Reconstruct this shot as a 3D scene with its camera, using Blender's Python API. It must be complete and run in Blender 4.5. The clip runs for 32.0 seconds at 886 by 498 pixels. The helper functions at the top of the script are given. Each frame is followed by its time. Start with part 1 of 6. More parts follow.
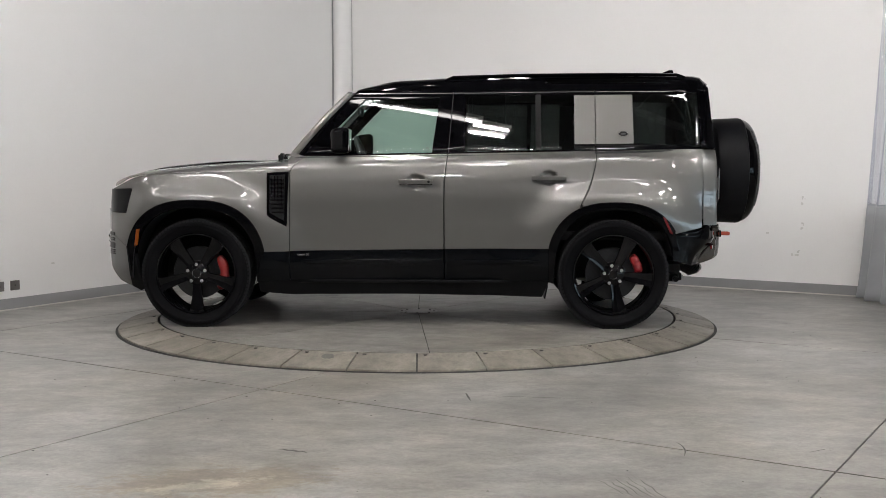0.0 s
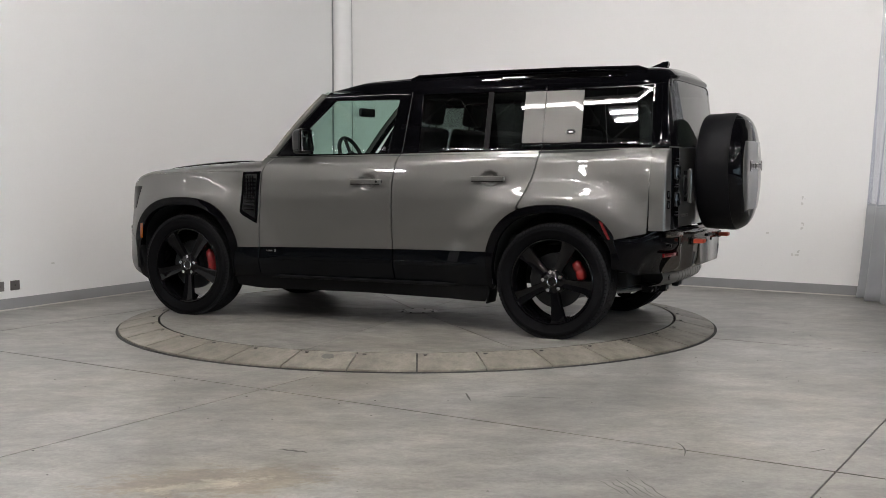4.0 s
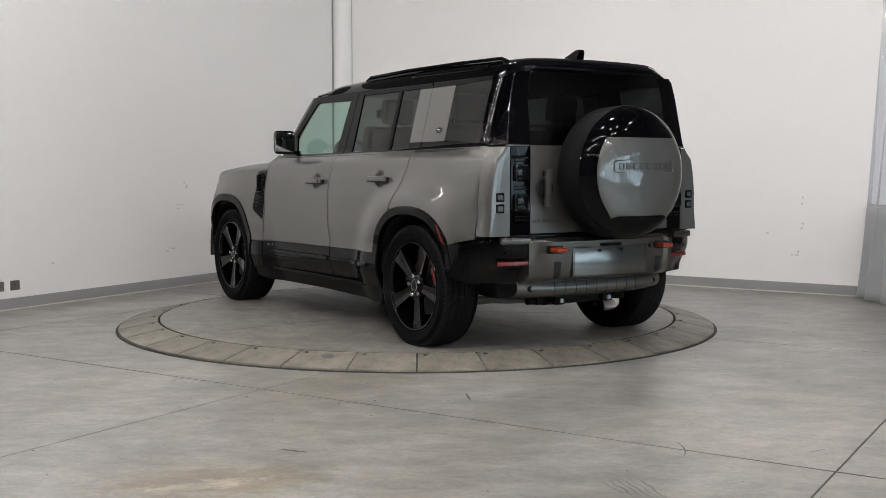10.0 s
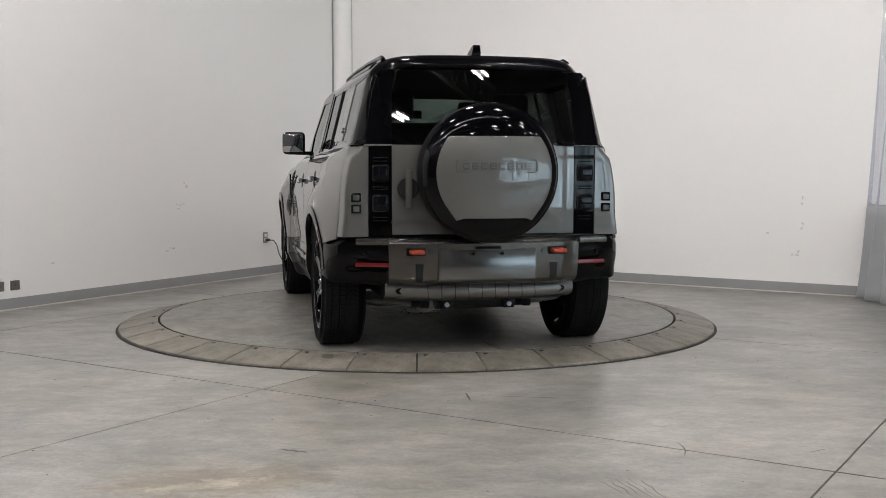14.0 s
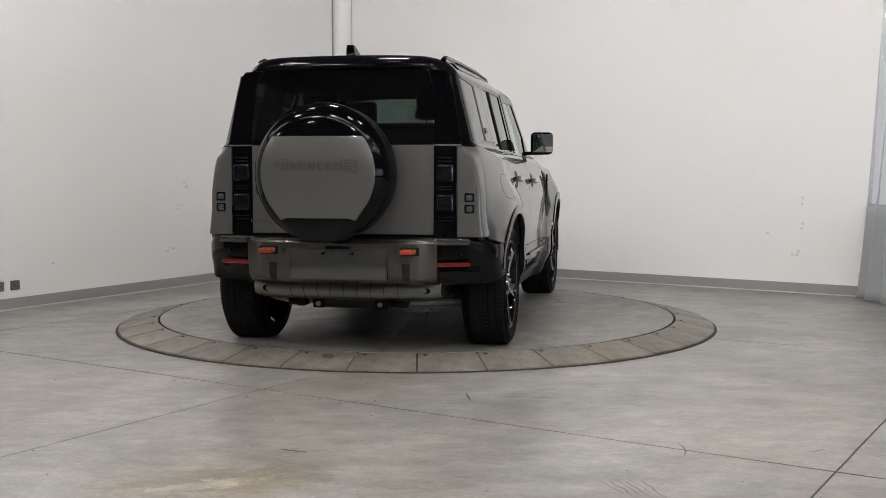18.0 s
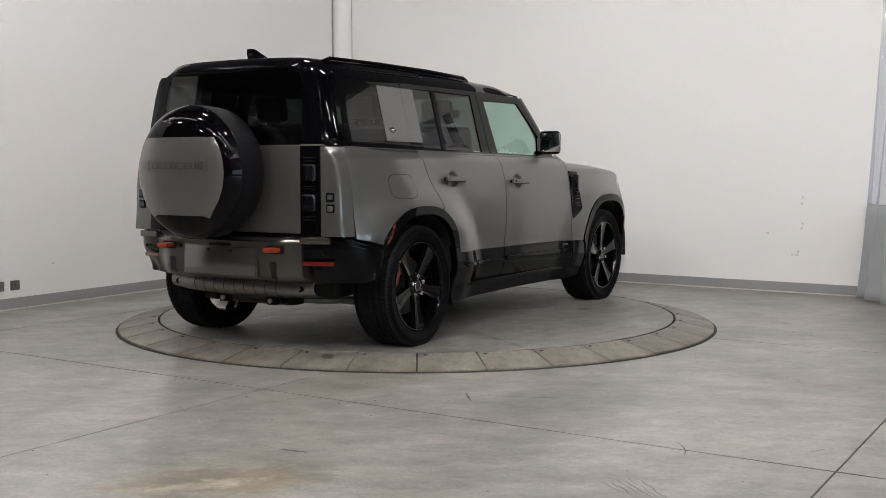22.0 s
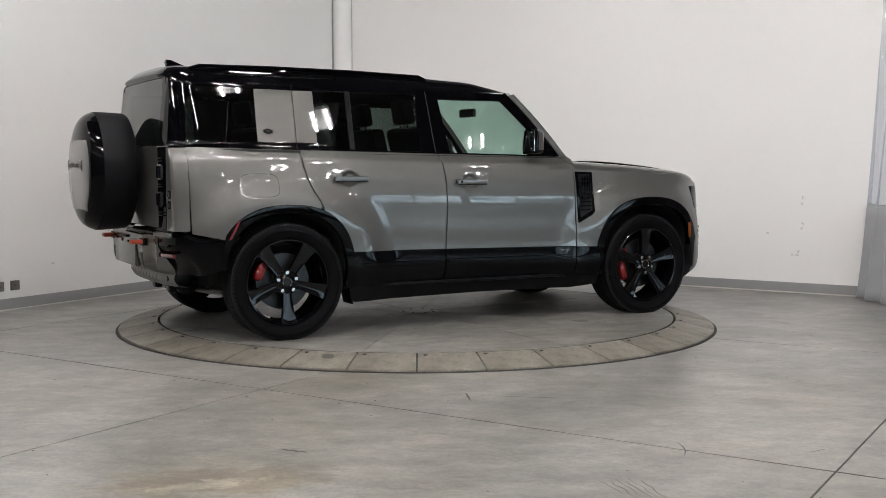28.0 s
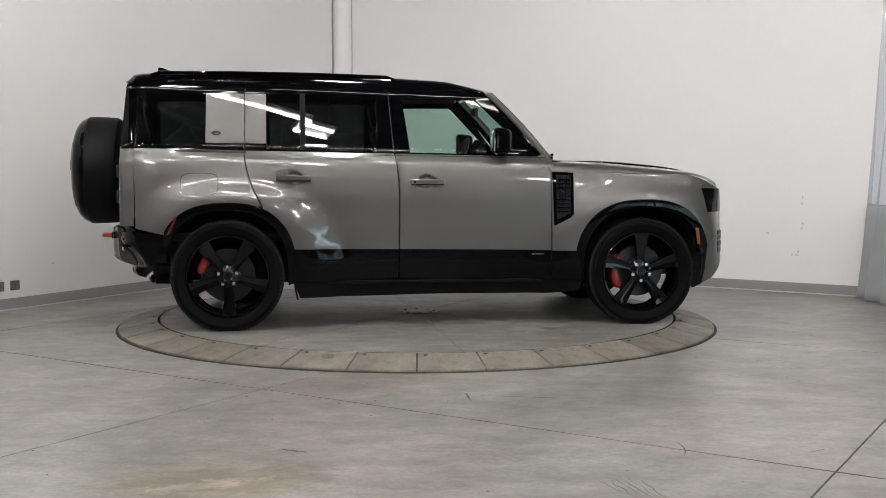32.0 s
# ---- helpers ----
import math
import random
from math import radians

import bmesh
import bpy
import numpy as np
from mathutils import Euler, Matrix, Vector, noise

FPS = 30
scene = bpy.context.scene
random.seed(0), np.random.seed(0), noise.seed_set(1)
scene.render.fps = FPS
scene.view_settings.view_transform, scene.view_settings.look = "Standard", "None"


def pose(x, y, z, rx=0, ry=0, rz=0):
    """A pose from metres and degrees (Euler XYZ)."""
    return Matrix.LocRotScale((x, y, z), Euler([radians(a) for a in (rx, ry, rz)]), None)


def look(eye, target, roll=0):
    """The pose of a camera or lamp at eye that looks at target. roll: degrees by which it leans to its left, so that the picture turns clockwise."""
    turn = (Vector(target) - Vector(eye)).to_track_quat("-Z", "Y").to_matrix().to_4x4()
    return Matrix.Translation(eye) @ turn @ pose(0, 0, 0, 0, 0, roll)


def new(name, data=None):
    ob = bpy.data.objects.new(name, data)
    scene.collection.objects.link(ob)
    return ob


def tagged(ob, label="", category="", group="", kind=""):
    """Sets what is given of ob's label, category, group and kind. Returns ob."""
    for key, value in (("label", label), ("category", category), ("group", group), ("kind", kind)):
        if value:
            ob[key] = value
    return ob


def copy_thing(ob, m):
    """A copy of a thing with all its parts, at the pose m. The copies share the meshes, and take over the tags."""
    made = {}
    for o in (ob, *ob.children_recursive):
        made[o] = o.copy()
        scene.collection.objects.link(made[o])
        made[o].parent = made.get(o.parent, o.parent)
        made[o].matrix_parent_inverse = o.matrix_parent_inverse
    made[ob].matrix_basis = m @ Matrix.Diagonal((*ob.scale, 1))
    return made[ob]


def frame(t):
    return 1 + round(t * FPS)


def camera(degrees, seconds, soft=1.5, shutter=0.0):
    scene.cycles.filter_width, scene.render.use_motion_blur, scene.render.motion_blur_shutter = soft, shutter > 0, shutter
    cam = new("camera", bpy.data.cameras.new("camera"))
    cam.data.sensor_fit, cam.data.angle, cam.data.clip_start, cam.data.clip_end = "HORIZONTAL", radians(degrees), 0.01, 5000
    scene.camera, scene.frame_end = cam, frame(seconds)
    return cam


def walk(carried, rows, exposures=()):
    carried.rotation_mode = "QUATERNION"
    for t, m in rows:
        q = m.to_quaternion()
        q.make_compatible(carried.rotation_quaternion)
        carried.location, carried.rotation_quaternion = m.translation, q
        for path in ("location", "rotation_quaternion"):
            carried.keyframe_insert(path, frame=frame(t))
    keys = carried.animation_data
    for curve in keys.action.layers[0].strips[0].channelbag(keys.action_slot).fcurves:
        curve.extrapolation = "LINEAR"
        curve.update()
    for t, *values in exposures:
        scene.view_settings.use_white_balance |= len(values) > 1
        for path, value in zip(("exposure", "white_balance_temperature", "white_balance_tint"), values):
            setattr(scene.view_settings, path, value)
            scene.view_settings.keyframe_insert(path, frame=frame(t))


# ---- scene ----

# ---- camera ----
cam = camera(42.38, 32.0, soft=0.55)
CAM_POSE = look((0.0, -9.169, 1.194), (0.2196, 0.801, 0.4438), roll=0.043)
walk(cam, [(0.0, CAM_POSE), (32.0, CAM_POSE)])
scene.view_settings.exposure = 0.88

# ---- plan ----
FLOOR = -0.072                      # the workshop floor; the turntable's top is z = 0
CORNER = Vector((-0.947, 5.096, 0))
EA = Vector((-0.505, -0.863, 0))    # along the wall with the sockets, away from the corner
EB = Vector((0.825, -0.565, 0))     # along the wall with the curtain, away from the corner
ROOM = 17.0
SIDE_HALL = 9.0                     # the hall goes on past the end of the wall with the sockets
WIN_0, WIN_1, WIN_SILL, WIN_HEAD = 1.2, 12.6, 0.35, 2.15
HEIGHT = 6.4
WHITE_TOP = 3.75                   # the white walls end here; the unseen wall above is added dark for reflections


def plan(a, b, z=0.0):
    """A place in the room: a and b metres from the corner along the two walls."""
    q = CORNER + EA * a + EB * b
    return Vector((q.x, q.y, z))


# ---- world ----
world = bpy.data.worlds.new("sky")
scene.world = world
world.use_nodes = True
wn = world.node_tree.nodes
sky = wn.new("ShaderNodeTexSky")
sky.sky_type = "NISHITA"
sky.sun_disc = False
sky.sun_elevation = radians(35)
sky.sun_rotation = radians(200)
world.node_tree.links.new(sky.outputs[0], wn["Background"].inputs[0])
wn["Background"].inputs[1].default_value = 0.1

STRIP = 174.0        # brightness of the ceiling tubes
DAY = 3.2           # brightness of the daylight behind the glazed door


# ---- materials ----
def nodes_of(m):
    m.use_nodes = True
    return m.node_tree.nodes, m.node_tree.links, m.node_tree.nodes["Principled BSDF"]


def mat(name, color, rough=0.5, metal=0.0, coat=0.0, coat_rough=0.03, spec=0.5, vary=0.0, scale=8.0, fine=0.0, fine_scale=120.0,
        bump=0.0, rough_vary=0.0, random_vary=0.0, tint=None):
    """A Principled material with colour variation at two scales, uneven gloss and fine relief."""
    m = bpy.data.materials.new(name)
    n, l, b = nodes_of(m)
    b.inputs["Base Color"].default_value = (*color, 1)
    b.inputs["Roughness"].default_value = rough
    b.inputs["Metallic"].default_value = metal
    b.inputs["Coat Weight"].default_value = coat
    b.inputs["Coat Roughness"].default_value = coat_rough
    b.inputs["Specular IOR Level"].default_value = spec
    if vary or fine or bump or rough_vary or random_vary:
        co = n.new("ShaderNodeTexCoord")
        big = n.new("ShaderNodeTexNoise")
        big.inputs["Scale"].default_value = scale
        big.inputs["Detail"].default_value = 6
        big.inputs["Roughness"].default_value = 0.6
        small = n.new("ShaderNodeTexNoise")
        small.inputs["Scale"].default_value = fine_scale
        small.inputs["Detail"].default_value = 3
        for t in (big, small):
            l.new(co.outputs["Object"], t.inputs["Vector"])
        prev = None

        def step(source, amount):
            nonlocal prev
            ramp = n.new("ShaderNodeMapRange")
            ramp.inputs["From Min"].default_value = 0.25
            ramp.inputs["From Max"].default_value = 0.75
            ramp.inputs["To Min"].default_value = 1 - amount
            ramp.inputs["To Max"].default_value = 1 + amount
            l.new(source, ramp.inputs["Value"])
            mul = n.new("ShaderNodeVectorMath")
            mul.operation = "SCALE"
            if prev is None:
                mul.inputs[0].default_value = color
            else:
                l.new(prev, mul.inputs[0])
            l.new(ramp.outputs[0], mul.inputs["Scale"])
            prev = mul.outputs[0]
        if vary:
            step(big.outputs["Fac"], vary)
        if fine:
            step(small.outputs["Fac"], fine)
        if random_vary:
            info = n.new("ShaderNodeObjectInfo")
            step(info.outputs["Random"], random_vary)
        if tint:
            mixn = n.new("ShaderNodeMix")
            mixn.data_type = "RGBA"
            t2 = n.new("ShaderNodeTexNoise")
            t2.inputs["Scale"].default_value = scale * 0.45
            t2.inputs["Detail"].default_value = 4
            l.new(co.outputs["Object"], t2.inputs["Vector"])
            r2 = n.new("ShaderNodeMapRange")
            r2.inputs["From Min"].default_value = 0.45
            r2.inputs["From Max"].default_value = 0.75
            l.new(t2.outputs["Fac"], r2.inputs["Value"])
            l.new(r2.outputs[0], mixn.inputs["Factor"])
            if prev is None:
                mixn.inputs[6].default_value = (*color, 1)
            else:
                l.new(prev, mixn.inputs[6])
            mixn.inputs[7].default_value = (*tint, 1)
            prev = mixn.outputs[2]
        if prev is not None:
            l.new(prev, b.inputs["Base Color"])
        if rough_vary:
            rr = n.new("ShaderNodeMapRange")
            rr.inputs["From Min"].default_value = 0.3
            rr.inputs["From Max"].default_value = 0.7
            rr.inputs["To Min"].default_value = max(0.02, rough - rough_vary)
            rr.inputs["To Max"].default_value = rough + rough_vary
            l.new(big.outputs["Fac"], rr.inputs["Value"])
            l.new(rr.outputs[0], b.inputs["Roughness"])
        if bump:
            bp = n.new("ShaderNodeBump")
            bp.inputs["Strength"].default_value = bump
            bp.inputs["Distance"].default_value = 0.002
            l.new(small.outputs["Fac"], bp.inputs["Height"])
            l.new(bp.outputs[0], b.inputs["Normal"])
    return m


def glass(name, tint, gloss=1.0):
    """A thin tinted pane: see-through by its tint, with a Fresnel gloss."""
    m = bpy.data.materials.new(name)
    m.use_nodes = True
    n, l = m.node_tree.nodes, m.node_tree.links
    n.remove(n["Principled BSDF"])
    tr = n.new("ShaderNodeBsdfTransparent")
    tr.inputs["Color"].default_value = (*tint, 1)
    gl = n.new("ShaderNodeBsdfGlossy")
    gl.inputs["Roughness"].default_value = 0.01
    gl.inputs["Color"].default_value = (gloss, gloss, gloss, 1)
    lw = n.new("ShaderNodeLayerWeight")
    lw.inputs["Blend"].default_value = 0.5
    pw = n.new("ShaderNodeMath")
    pw.operation = "POWER"
    pw.inputs[1].default_value = 5.0
    l.new(lw.outputs["Facing"], pw.inputs[0])
    fr = n.new("ShaderNodeMapRange")
    fr.inputs["To Min"].default_value = 0.04
    fr.inputs["To Max"].default_value = 0.9
    l.new(pw.outputs[0], fr.inputs["Value"])
    mx = n.new("ShaderNodeMixShader")
    l.new(fr.outputs[0], mx.inputs[0])
    l.new(tr.outputs[0], mx.inputs[1])
    l.new(gl.outputs[0], mx.inputs[2])
    l.new(mx.outputs[0], n["Material Output"].inputs["Surface"])
    return m


def glow(name, color, strength):
    m = bpy.data.materials.new(name)
    m.use_nodes = True
    n, l = m.node_tree.nodes, m.node_tree.links
    n.remove(n["Principled BSDF"])
    e = n.new("ShaderNodeEmission")
    e.inputs["Color"].default_value = (*color, 1)
    e.inputs["Strength"].default_value = strength
    l.new(e.outputs[0], n["Material Output"].inputs["Surface"])
    return m


PAINT = mat("silver_grey_paint", (0.114, 0.111, 0.106), rough=0.40, metal=0.62, coat=1.0, coat_rough=0.012, vary=0.015, scale=3, fine=0.04, fine_scale=900)
GLOSS_BLACK = mat("gloss_black", (0.0015, 0.0015, 0.002), rough=0.02, spec=0.14, vary=0.1, scale=4)
SATIN_BLACK = mat("satin_black_plastic", (0.004, 0.004, 0.0045), spec=0.12, rough=0.45, vary=0.15, scale=20, bump=0.1, fine_scale=600)
CLAD = mat("black_cladding", (0.002, 0.0024, 0.0032), rough=0.06, spec=0.14, coat=0.0, vary=0.1, scale=10)
DARK = mat("dark_underside", (0.004, 0.004, 0.0045), rough=0.75, vary=0.3, scale=9)
RUBBER = mat("tyre_rubber", (0.004, 0.004, 0.0046), spec=0.04, rough=0.6, vary=0.15, scale=12, fine=0.12, fine_scale=200, bump=0.15)
# Lighter copy of the tyre rubber; light on the blocks is put into colour.
TREAD_LIT = mat("lit_tread_rubber", (0.009, 0.009, 0.010), spec=0.15, rough=0.75, vary=0.2, scale=14, fine=0.15, fine_scale=150, bump=0.2)
RIM = mat("gloss_black_alloy", (0.002, 0.002, 0.0025), spec=0.26, rough=0.06, vary=0.1, scale=20)
SKID = mat("satin_bronze_skid", (0.165, 0.160, 0.152), rough=0.34, metal=0.8, vary=0.08, scale=14)
MIRROR = mat("mirror_glass", (0.7, 0.72, 0.74), rough=0.03, metal=1.0)
SATIN_SILVER = mat("satin_dark_silver", (0.120, 0.112, 0.103), rough=0.23, metal=0.9, vary=0.04, scale=12)
BRAKE = mat("brake_disc_steel", (0.035, 0.036, 0.038), rough=0.4, metal=0.9, vary=0.12, scale=40)
ARM = mat("cast_suspension_arm", (0.12, 0.12, 0.118), rough=0.6, vary=0.2, scale=20)
STEEL = mat("brake_steel", (0.32, 0.33, 0.34), rough=0.35, metal=0.9, vary=0.12, scale=40)
CHROME = mat("chrome", (0.6, 0.6, 0.61), rough=0.12, metal=1.0, vary=0.03, scale=30)
RED = mat("red_caliper", (0.20, 0.006, 0.007), rough=0.3, coat=0.5, vary=0.1, scale=30)
RED_LENS = mat("red_reflector", (0.11, 0.003, 0.005), rough=0.15, coat=0.6, vary=0.1, scale=60)
AMBER = mat("amber_lens", (0.22, 0.050, 0.006), rough=0.2, coat=0.6, vary=0.1, scale=60)
HOOK = mat("orange_red_hook", (0.30, 0.035, 0.010), rough=0.4, vary=0.12, scale=30)
# Smoked lens with the window's bluish reflection put into its base colour.
SHEEN_LENS = mat("window_sheen_lens", (0.045, 0.05, 0.055), rough=0.08, spec=0.5, vary=0.2, scale=60)
LAMP_LENS = mat("smoked_lamp_lens", (0.004, 0.0045, 0.006), rough=0.05, spec=0.2, vary=0.25, scale=50)
LAMP_RING = mat("lamp_ring", (0.06, 0.06, 0.063), rough=0.22, metal=0.7, coat=0.0, spec=0.3, vary=0.2, scale=60)
SPARE_BAND = mat("spare_cover_band", (0.004, 0.004, 0.005), spec=0.12, rough=0.55, vary=0.1, scale=15, bump=0.2, fine_scale=500)
CABIN = mat("dark_cabin_trim", (0.010, 0.010, 0.011), rough=0.6, vary=0.2, scale=8, bump=0.1)
TAN = mat("tan_leather", (0.20, 0.125, 0.065), rough=0.5, vary=0.1, scale=10, bump=0.15)
SEAT_FABRIC = mat("dark_seat_leather", (0.016, 0.015, 0.015), rough=0.5, vary=0.15, scale=8, bump=0.1)
DOOR_GLASS = glass("plain_door_glass", (0.92, 0.94, 0.95))
CLEAR_GLASS = glass("clear_tinted_glass", (0.60, 0.74, 0.69))
PRIVACY_GLASS = glass("privacy_glass", (0.115, 0.13, 0.125))
# Darker than the panel's paint: the shade of embossed letters as colour.
EMBOSS_SHADE = mat("embossed_letter_shade", (0.075, 0.073, 0.070), rough=0.3, metal=0.5, vary=0.1, scale=80)
CORD = mat("black_cord", (0.015, 0.015, 0.016), rough=0.5, vary=0.1, scale=30)
PALE_MARK = mat("grey_mark", (0.14, 0.14, 0.14), rough=0.5, vary=0.1, scale=80)
PLATE = mat("bare_plate", (0.17, 0.168, 0.165), rough=0.17, metal=0.85, vary=0.05, scale=6)

WALL = mat("painted_wall", (0.785, 0.780, 0.772), rough=0.6, vary=0.012, scale=0.7, fine=0.008, fine_scale=60, bump=0.03, spec=0.3)
# Colour of the unseen walls, kept dark so that glossy surfaces reflect darkness.
UNSEEN_WALL = mat("dark_unseen_wall", (0.07, 0.07, 0.073), rough=0.7, vary=0.06, scale=0.8, fine=0.03, fine_scale=40)
BASE_AND_GAP = mat("grey_base_and_gap_shade", (0.27, 0.27, 0.275), rough=0.5, vary=0.05, scale=3)
CAULK = mat("pale_caulk", (0.60, 0.58, 0.54), rough=0.7, vary=0.1, scale=10)
DECK = mat("ceiling_deck", (0.10, 0.10, 0.105), rough=0.7, vary=0.08, scale=0.8)
TRUSS = mat("truss_steel", (0.2, 0.2, 0.2), rough=0.5, vary=0.05, scale=4)
SOCKET = mat("socket_plate", (0.20, 0.19, 0.18), rough=0.35, metal=0.6, vary=0.1, scale=20)
JOINT = mat("joint_filler", (0.014, 0.0135, 0.013), rough=0.85, vary=0.3, scale=20)
OIL = mat("oil_spot", (0.035, 0.031, 0.026), rough=0.35, vary=0.45, scale=40, fine=0.3, fine_scale=150)
SCRAPE = mat("floor_scrape", (0.10, 0.097, 0.09), rough=0.6, vary=0.3, scale=60)
SMUDGE = mat("wall_scuff", (0.60, 0.59, 0.57), rough=0.7, vary=0.2, scale=40)
VINYL_GREY = mat("grey_vinyl", (0.33, 0.34, 0.355), rough=0.4, vary=0.05, scale=4)
PIPE_WHITE = mat("white_pipe", (0.78, 0.78, 0.77), rough=0.35, vary=0.02, scale=6)
VINYL_CLEAR = glass("clear_vinyl", (0.86, 0.87, 0.90))
LONG_TUBE = glow("strip_diffuser", (1.0, 0.952, 0.925), STRIP * 0.22)
TUBE = glow("tube_light", (1.0, 0.955, 0.935), STRIP)
DAYLIGHT = glow("daylight_backdrop", (0.70, 0.88, 1.0), DAY)


def far_trees(m):
    """Uneven brightness of the distance outside: trees and buildings against the sky."""
    n, l = m.node_tree.nodes, m.node_tree.links
    co, mp, tx, rg = (n.new("ShaderNode" + k) for k in ("TexCoord", "Mapping", "TexNoise", "MapRange"))
    mp.inputs["Scale"].default_value = (1.0, 1.0, 0.6)
    tx.inputs["Scale"].default_value = 1.3
    tx.inputs["Detail"].default_value = 6
    for k, x in (("From Min", 0.38), ("From Max", 0.62), ("To Min", DAY * 0.25), ("To Max", DAY * 1.5)):
        rg.inputs[k].default_value = x
    l.new(co.outputs["Object"], mp.inputs["Vector"])
    l.new(mp.outputs[0], tx.inputs["Vector"])
    l.new(tx.outputs["Fac"], rg.inputs["Value"])
    l.new(rg.outputs[0], n["Emission"].inputs["Strength"])


far_trees(DAYLIGHT)


def concrete(name, base, warm, rough, seed, patches=None, apart=0.03):
    """Worn, sealed concrete: cloudy tone, streaks, brown stains, pits and uneven gloss."""
    m = bpy.data.materials.new(name)
    n, l, b = nodes_of(m)
    co = n.new("ShaderNodeTexCoord")
    mp = n.new("ShaderNodeMapping")
    mp.inputs["Location"].default_value = (seed, seed * 0.7, 0)
    geo = n.new("ShaderNodeNewGeometry")
    l.new(geo.outputs["Position"] if name == "floor_concrete" else co.outputs["Object"], mp.inputs["Vector"])

    def noise_of(scale, detail, rough_=0.6, stretch=None):
        t = n.new("ShaderNodeTexNoise")
        t.inputs["Scale"].default_value = scale
        t.inputs["Detail"].default_value = detail
        t.inputs["Roughness"].default_value = rough_
        if stretch:
            m2 = n.new("ShaderNodeMapping")
            m2.inputs["Scale"].default_value = stretch
            m2.inputs["Rotation"].default_value = (0, 0, 0.5)
            l.new(mp.outputs[0], m2.inputs["Vector"])
            l.new(m2.outputs[0], t.inputs["Vector"])
        else:
            l.new(mp.outputs[0], t.inputs["Vector"])
        return t.outputs["Fac"]

    def rng(v, a, c, lo, hi):
        r = n.new("ShaderNodeMapRange")
        for k, x in (("From Min", a), ("From Max", c), ("To Min", lo), ("To Max", hi)):
            r.inputs[k].default_value = x
        l.new(v, r.inputs["Value"])
        return r.outputs[0]

    def mul(x, y):
        r = n.new("ShaderNodeMath")
        r.operation = "MULTIPLY"
        l.new(x, r.inputs[0])
        l.new(y, r.inputs[1])
        return r.outputs[0]
    cloud = noise_of(0.9, 8, 0.62)
    streak = noise_of(2.2, 6, 0.65, (1.0, 1.9, 1.0))
    grain = noise_of(45, 9, 0.85)
    vein = noise_of(4.2, 10, 0.78, (1.0, 1.6, 1.0))
    where = noise_of(1.7, 3, 0.6)
    brush = noise_of(6.5, 7, 0.72, (1.0, 1.3, 1.0))
    pits = noise_of(85, 1)
    tone = mul(mul(rng(cloud, 0.30, 0.70, 0.68, 1.26), rng(streak, 0.32, 0.68, 0.74, 1.24)), rng(grain, 0.30, 0.70, 0.72, 1.28))
    tone = mul(tone, rng(brush, 0.36, 0.64, 0.76, 1.20))
    ridge = n.new("ShaderNodeMath")
    ridge.operation = "SUBTRACT"
    ridge.inputs[1].default_value = 0.5
    l.new(vein, ridge.inputs[0])
    away = n.new("ShaderNodeMath")
    away.operation = "ABSOLUTE"
    l.new(ridge.outputs[0], away.inputs[0])
    hair = n.new("ShaderNodeMath")
    hair.operation = "MAXIMUM"
    l.new(rng(away.outputs[0], 0.002, 0.014, 0.70, 1.0), hair.inputs[0])
    l.new(rng(where, 0.46, 0.60, 1.0, 0.6), hair.inputs[1])
    tone = mul(tone, hair.outputs[0])
    tone = mul(tone, rng(pits, 0.13, 0.19, 0.5, 1.0))
    info = n.new("ShaderNodeObjectInfo")
    tone = mul(tone, rng(info.outputs["Random"], 0, 1, 1 - apart, 1 + apart))
    mixn = n.new("ShaderNodeMix")
    mixn.data_type = "RGBA"
    mixn.inputs[6].default_value = (*base, 1)
    mixn.inputs[7].default_value = (*warm, 1)
    l.new(rng(noise_of(0.55, 7, 0.7), 0.44, 0.66, 0, 1), mixn.inputs["Factor"])
    colour = mixn.outputs[2]
    for (cx, cy, sx, sy, turn), worn in (patches or ()):
        m3 = n.new("ShaderNodeMapping")
        m3.vector_type = "TEXTURE"
        m3.inputs["Location"].default_value = (cx, cy, 0)
        m3.inputs["Rotation"].default_value = (0, 0, turn)
        m3.inputs["Scale"].default_value = (sx, sy, 1)
        l.new(geo.outputs["Position"], m3.inputs["Vector"])
        flat = n.new("ShaderNodeVectorMath")
        flat.operation = "MULTIPLY"
        flat.inputs[1].default_value = (1, 1, 0)
        l.new(m3.outputs[0], flat.inputs[0])
        dist = n.new("ShaderNodeVectorMath")
        dist.operation = "LENGTH"
        l.new(flat.outputs[0], dist.inputs[0])
        add = n.new("ShaderNodeMath")
        add.operation = "ADD"
        l.new(dist.outputs["Value"], add.inputs[0])
        l.new(rng(noise_of(7, 11, 0.82, (1, 1.5, 1)), 0.3, 0.7, -0.8, 0.8), add.inputs[1])
        mx = n.new("ShaderNodeMix")
        mx.data_type = "RGBA"
        l.new(rng(add.outputs[0], 0.60, 0.92, 0.85, 0), mx.inputs["Factor"])
        l.new(colour, mx.inputs[6])
        mx.inputs[7].default_value = (*worn, 1)
        colour = mx.outputs[2]
    sc = n.new("ShaderNodeVectorMath")
    sc.operation = "SCALE"
    l.new(colour, sc.inputs[0])
    l.new(tone, sc.inputs["Scale"])
    l.new(sc.outputs[0], b.inputs["Base Color"])
    l.new(rng(cloud, 0.3, 0.7, rough + 0.02, rough - 0.014), b.inputs["Roughness"])
    bp = n.new("ShaderNodeBump")
    bp.inputs["Strength"].default_value = 0.03 if name == "floor_concrete" else 0.08
    bp.inputs["Distance"].default_value = 0.001
    l.new(grain, bp.inputs["Height"])
    l.new(bp.outputs[0], b.inputs["Normal"])
    b.inputs["Specular IOR Level"].default_value = 0.62 if name == "floor_concrete" else 0.45
    return m


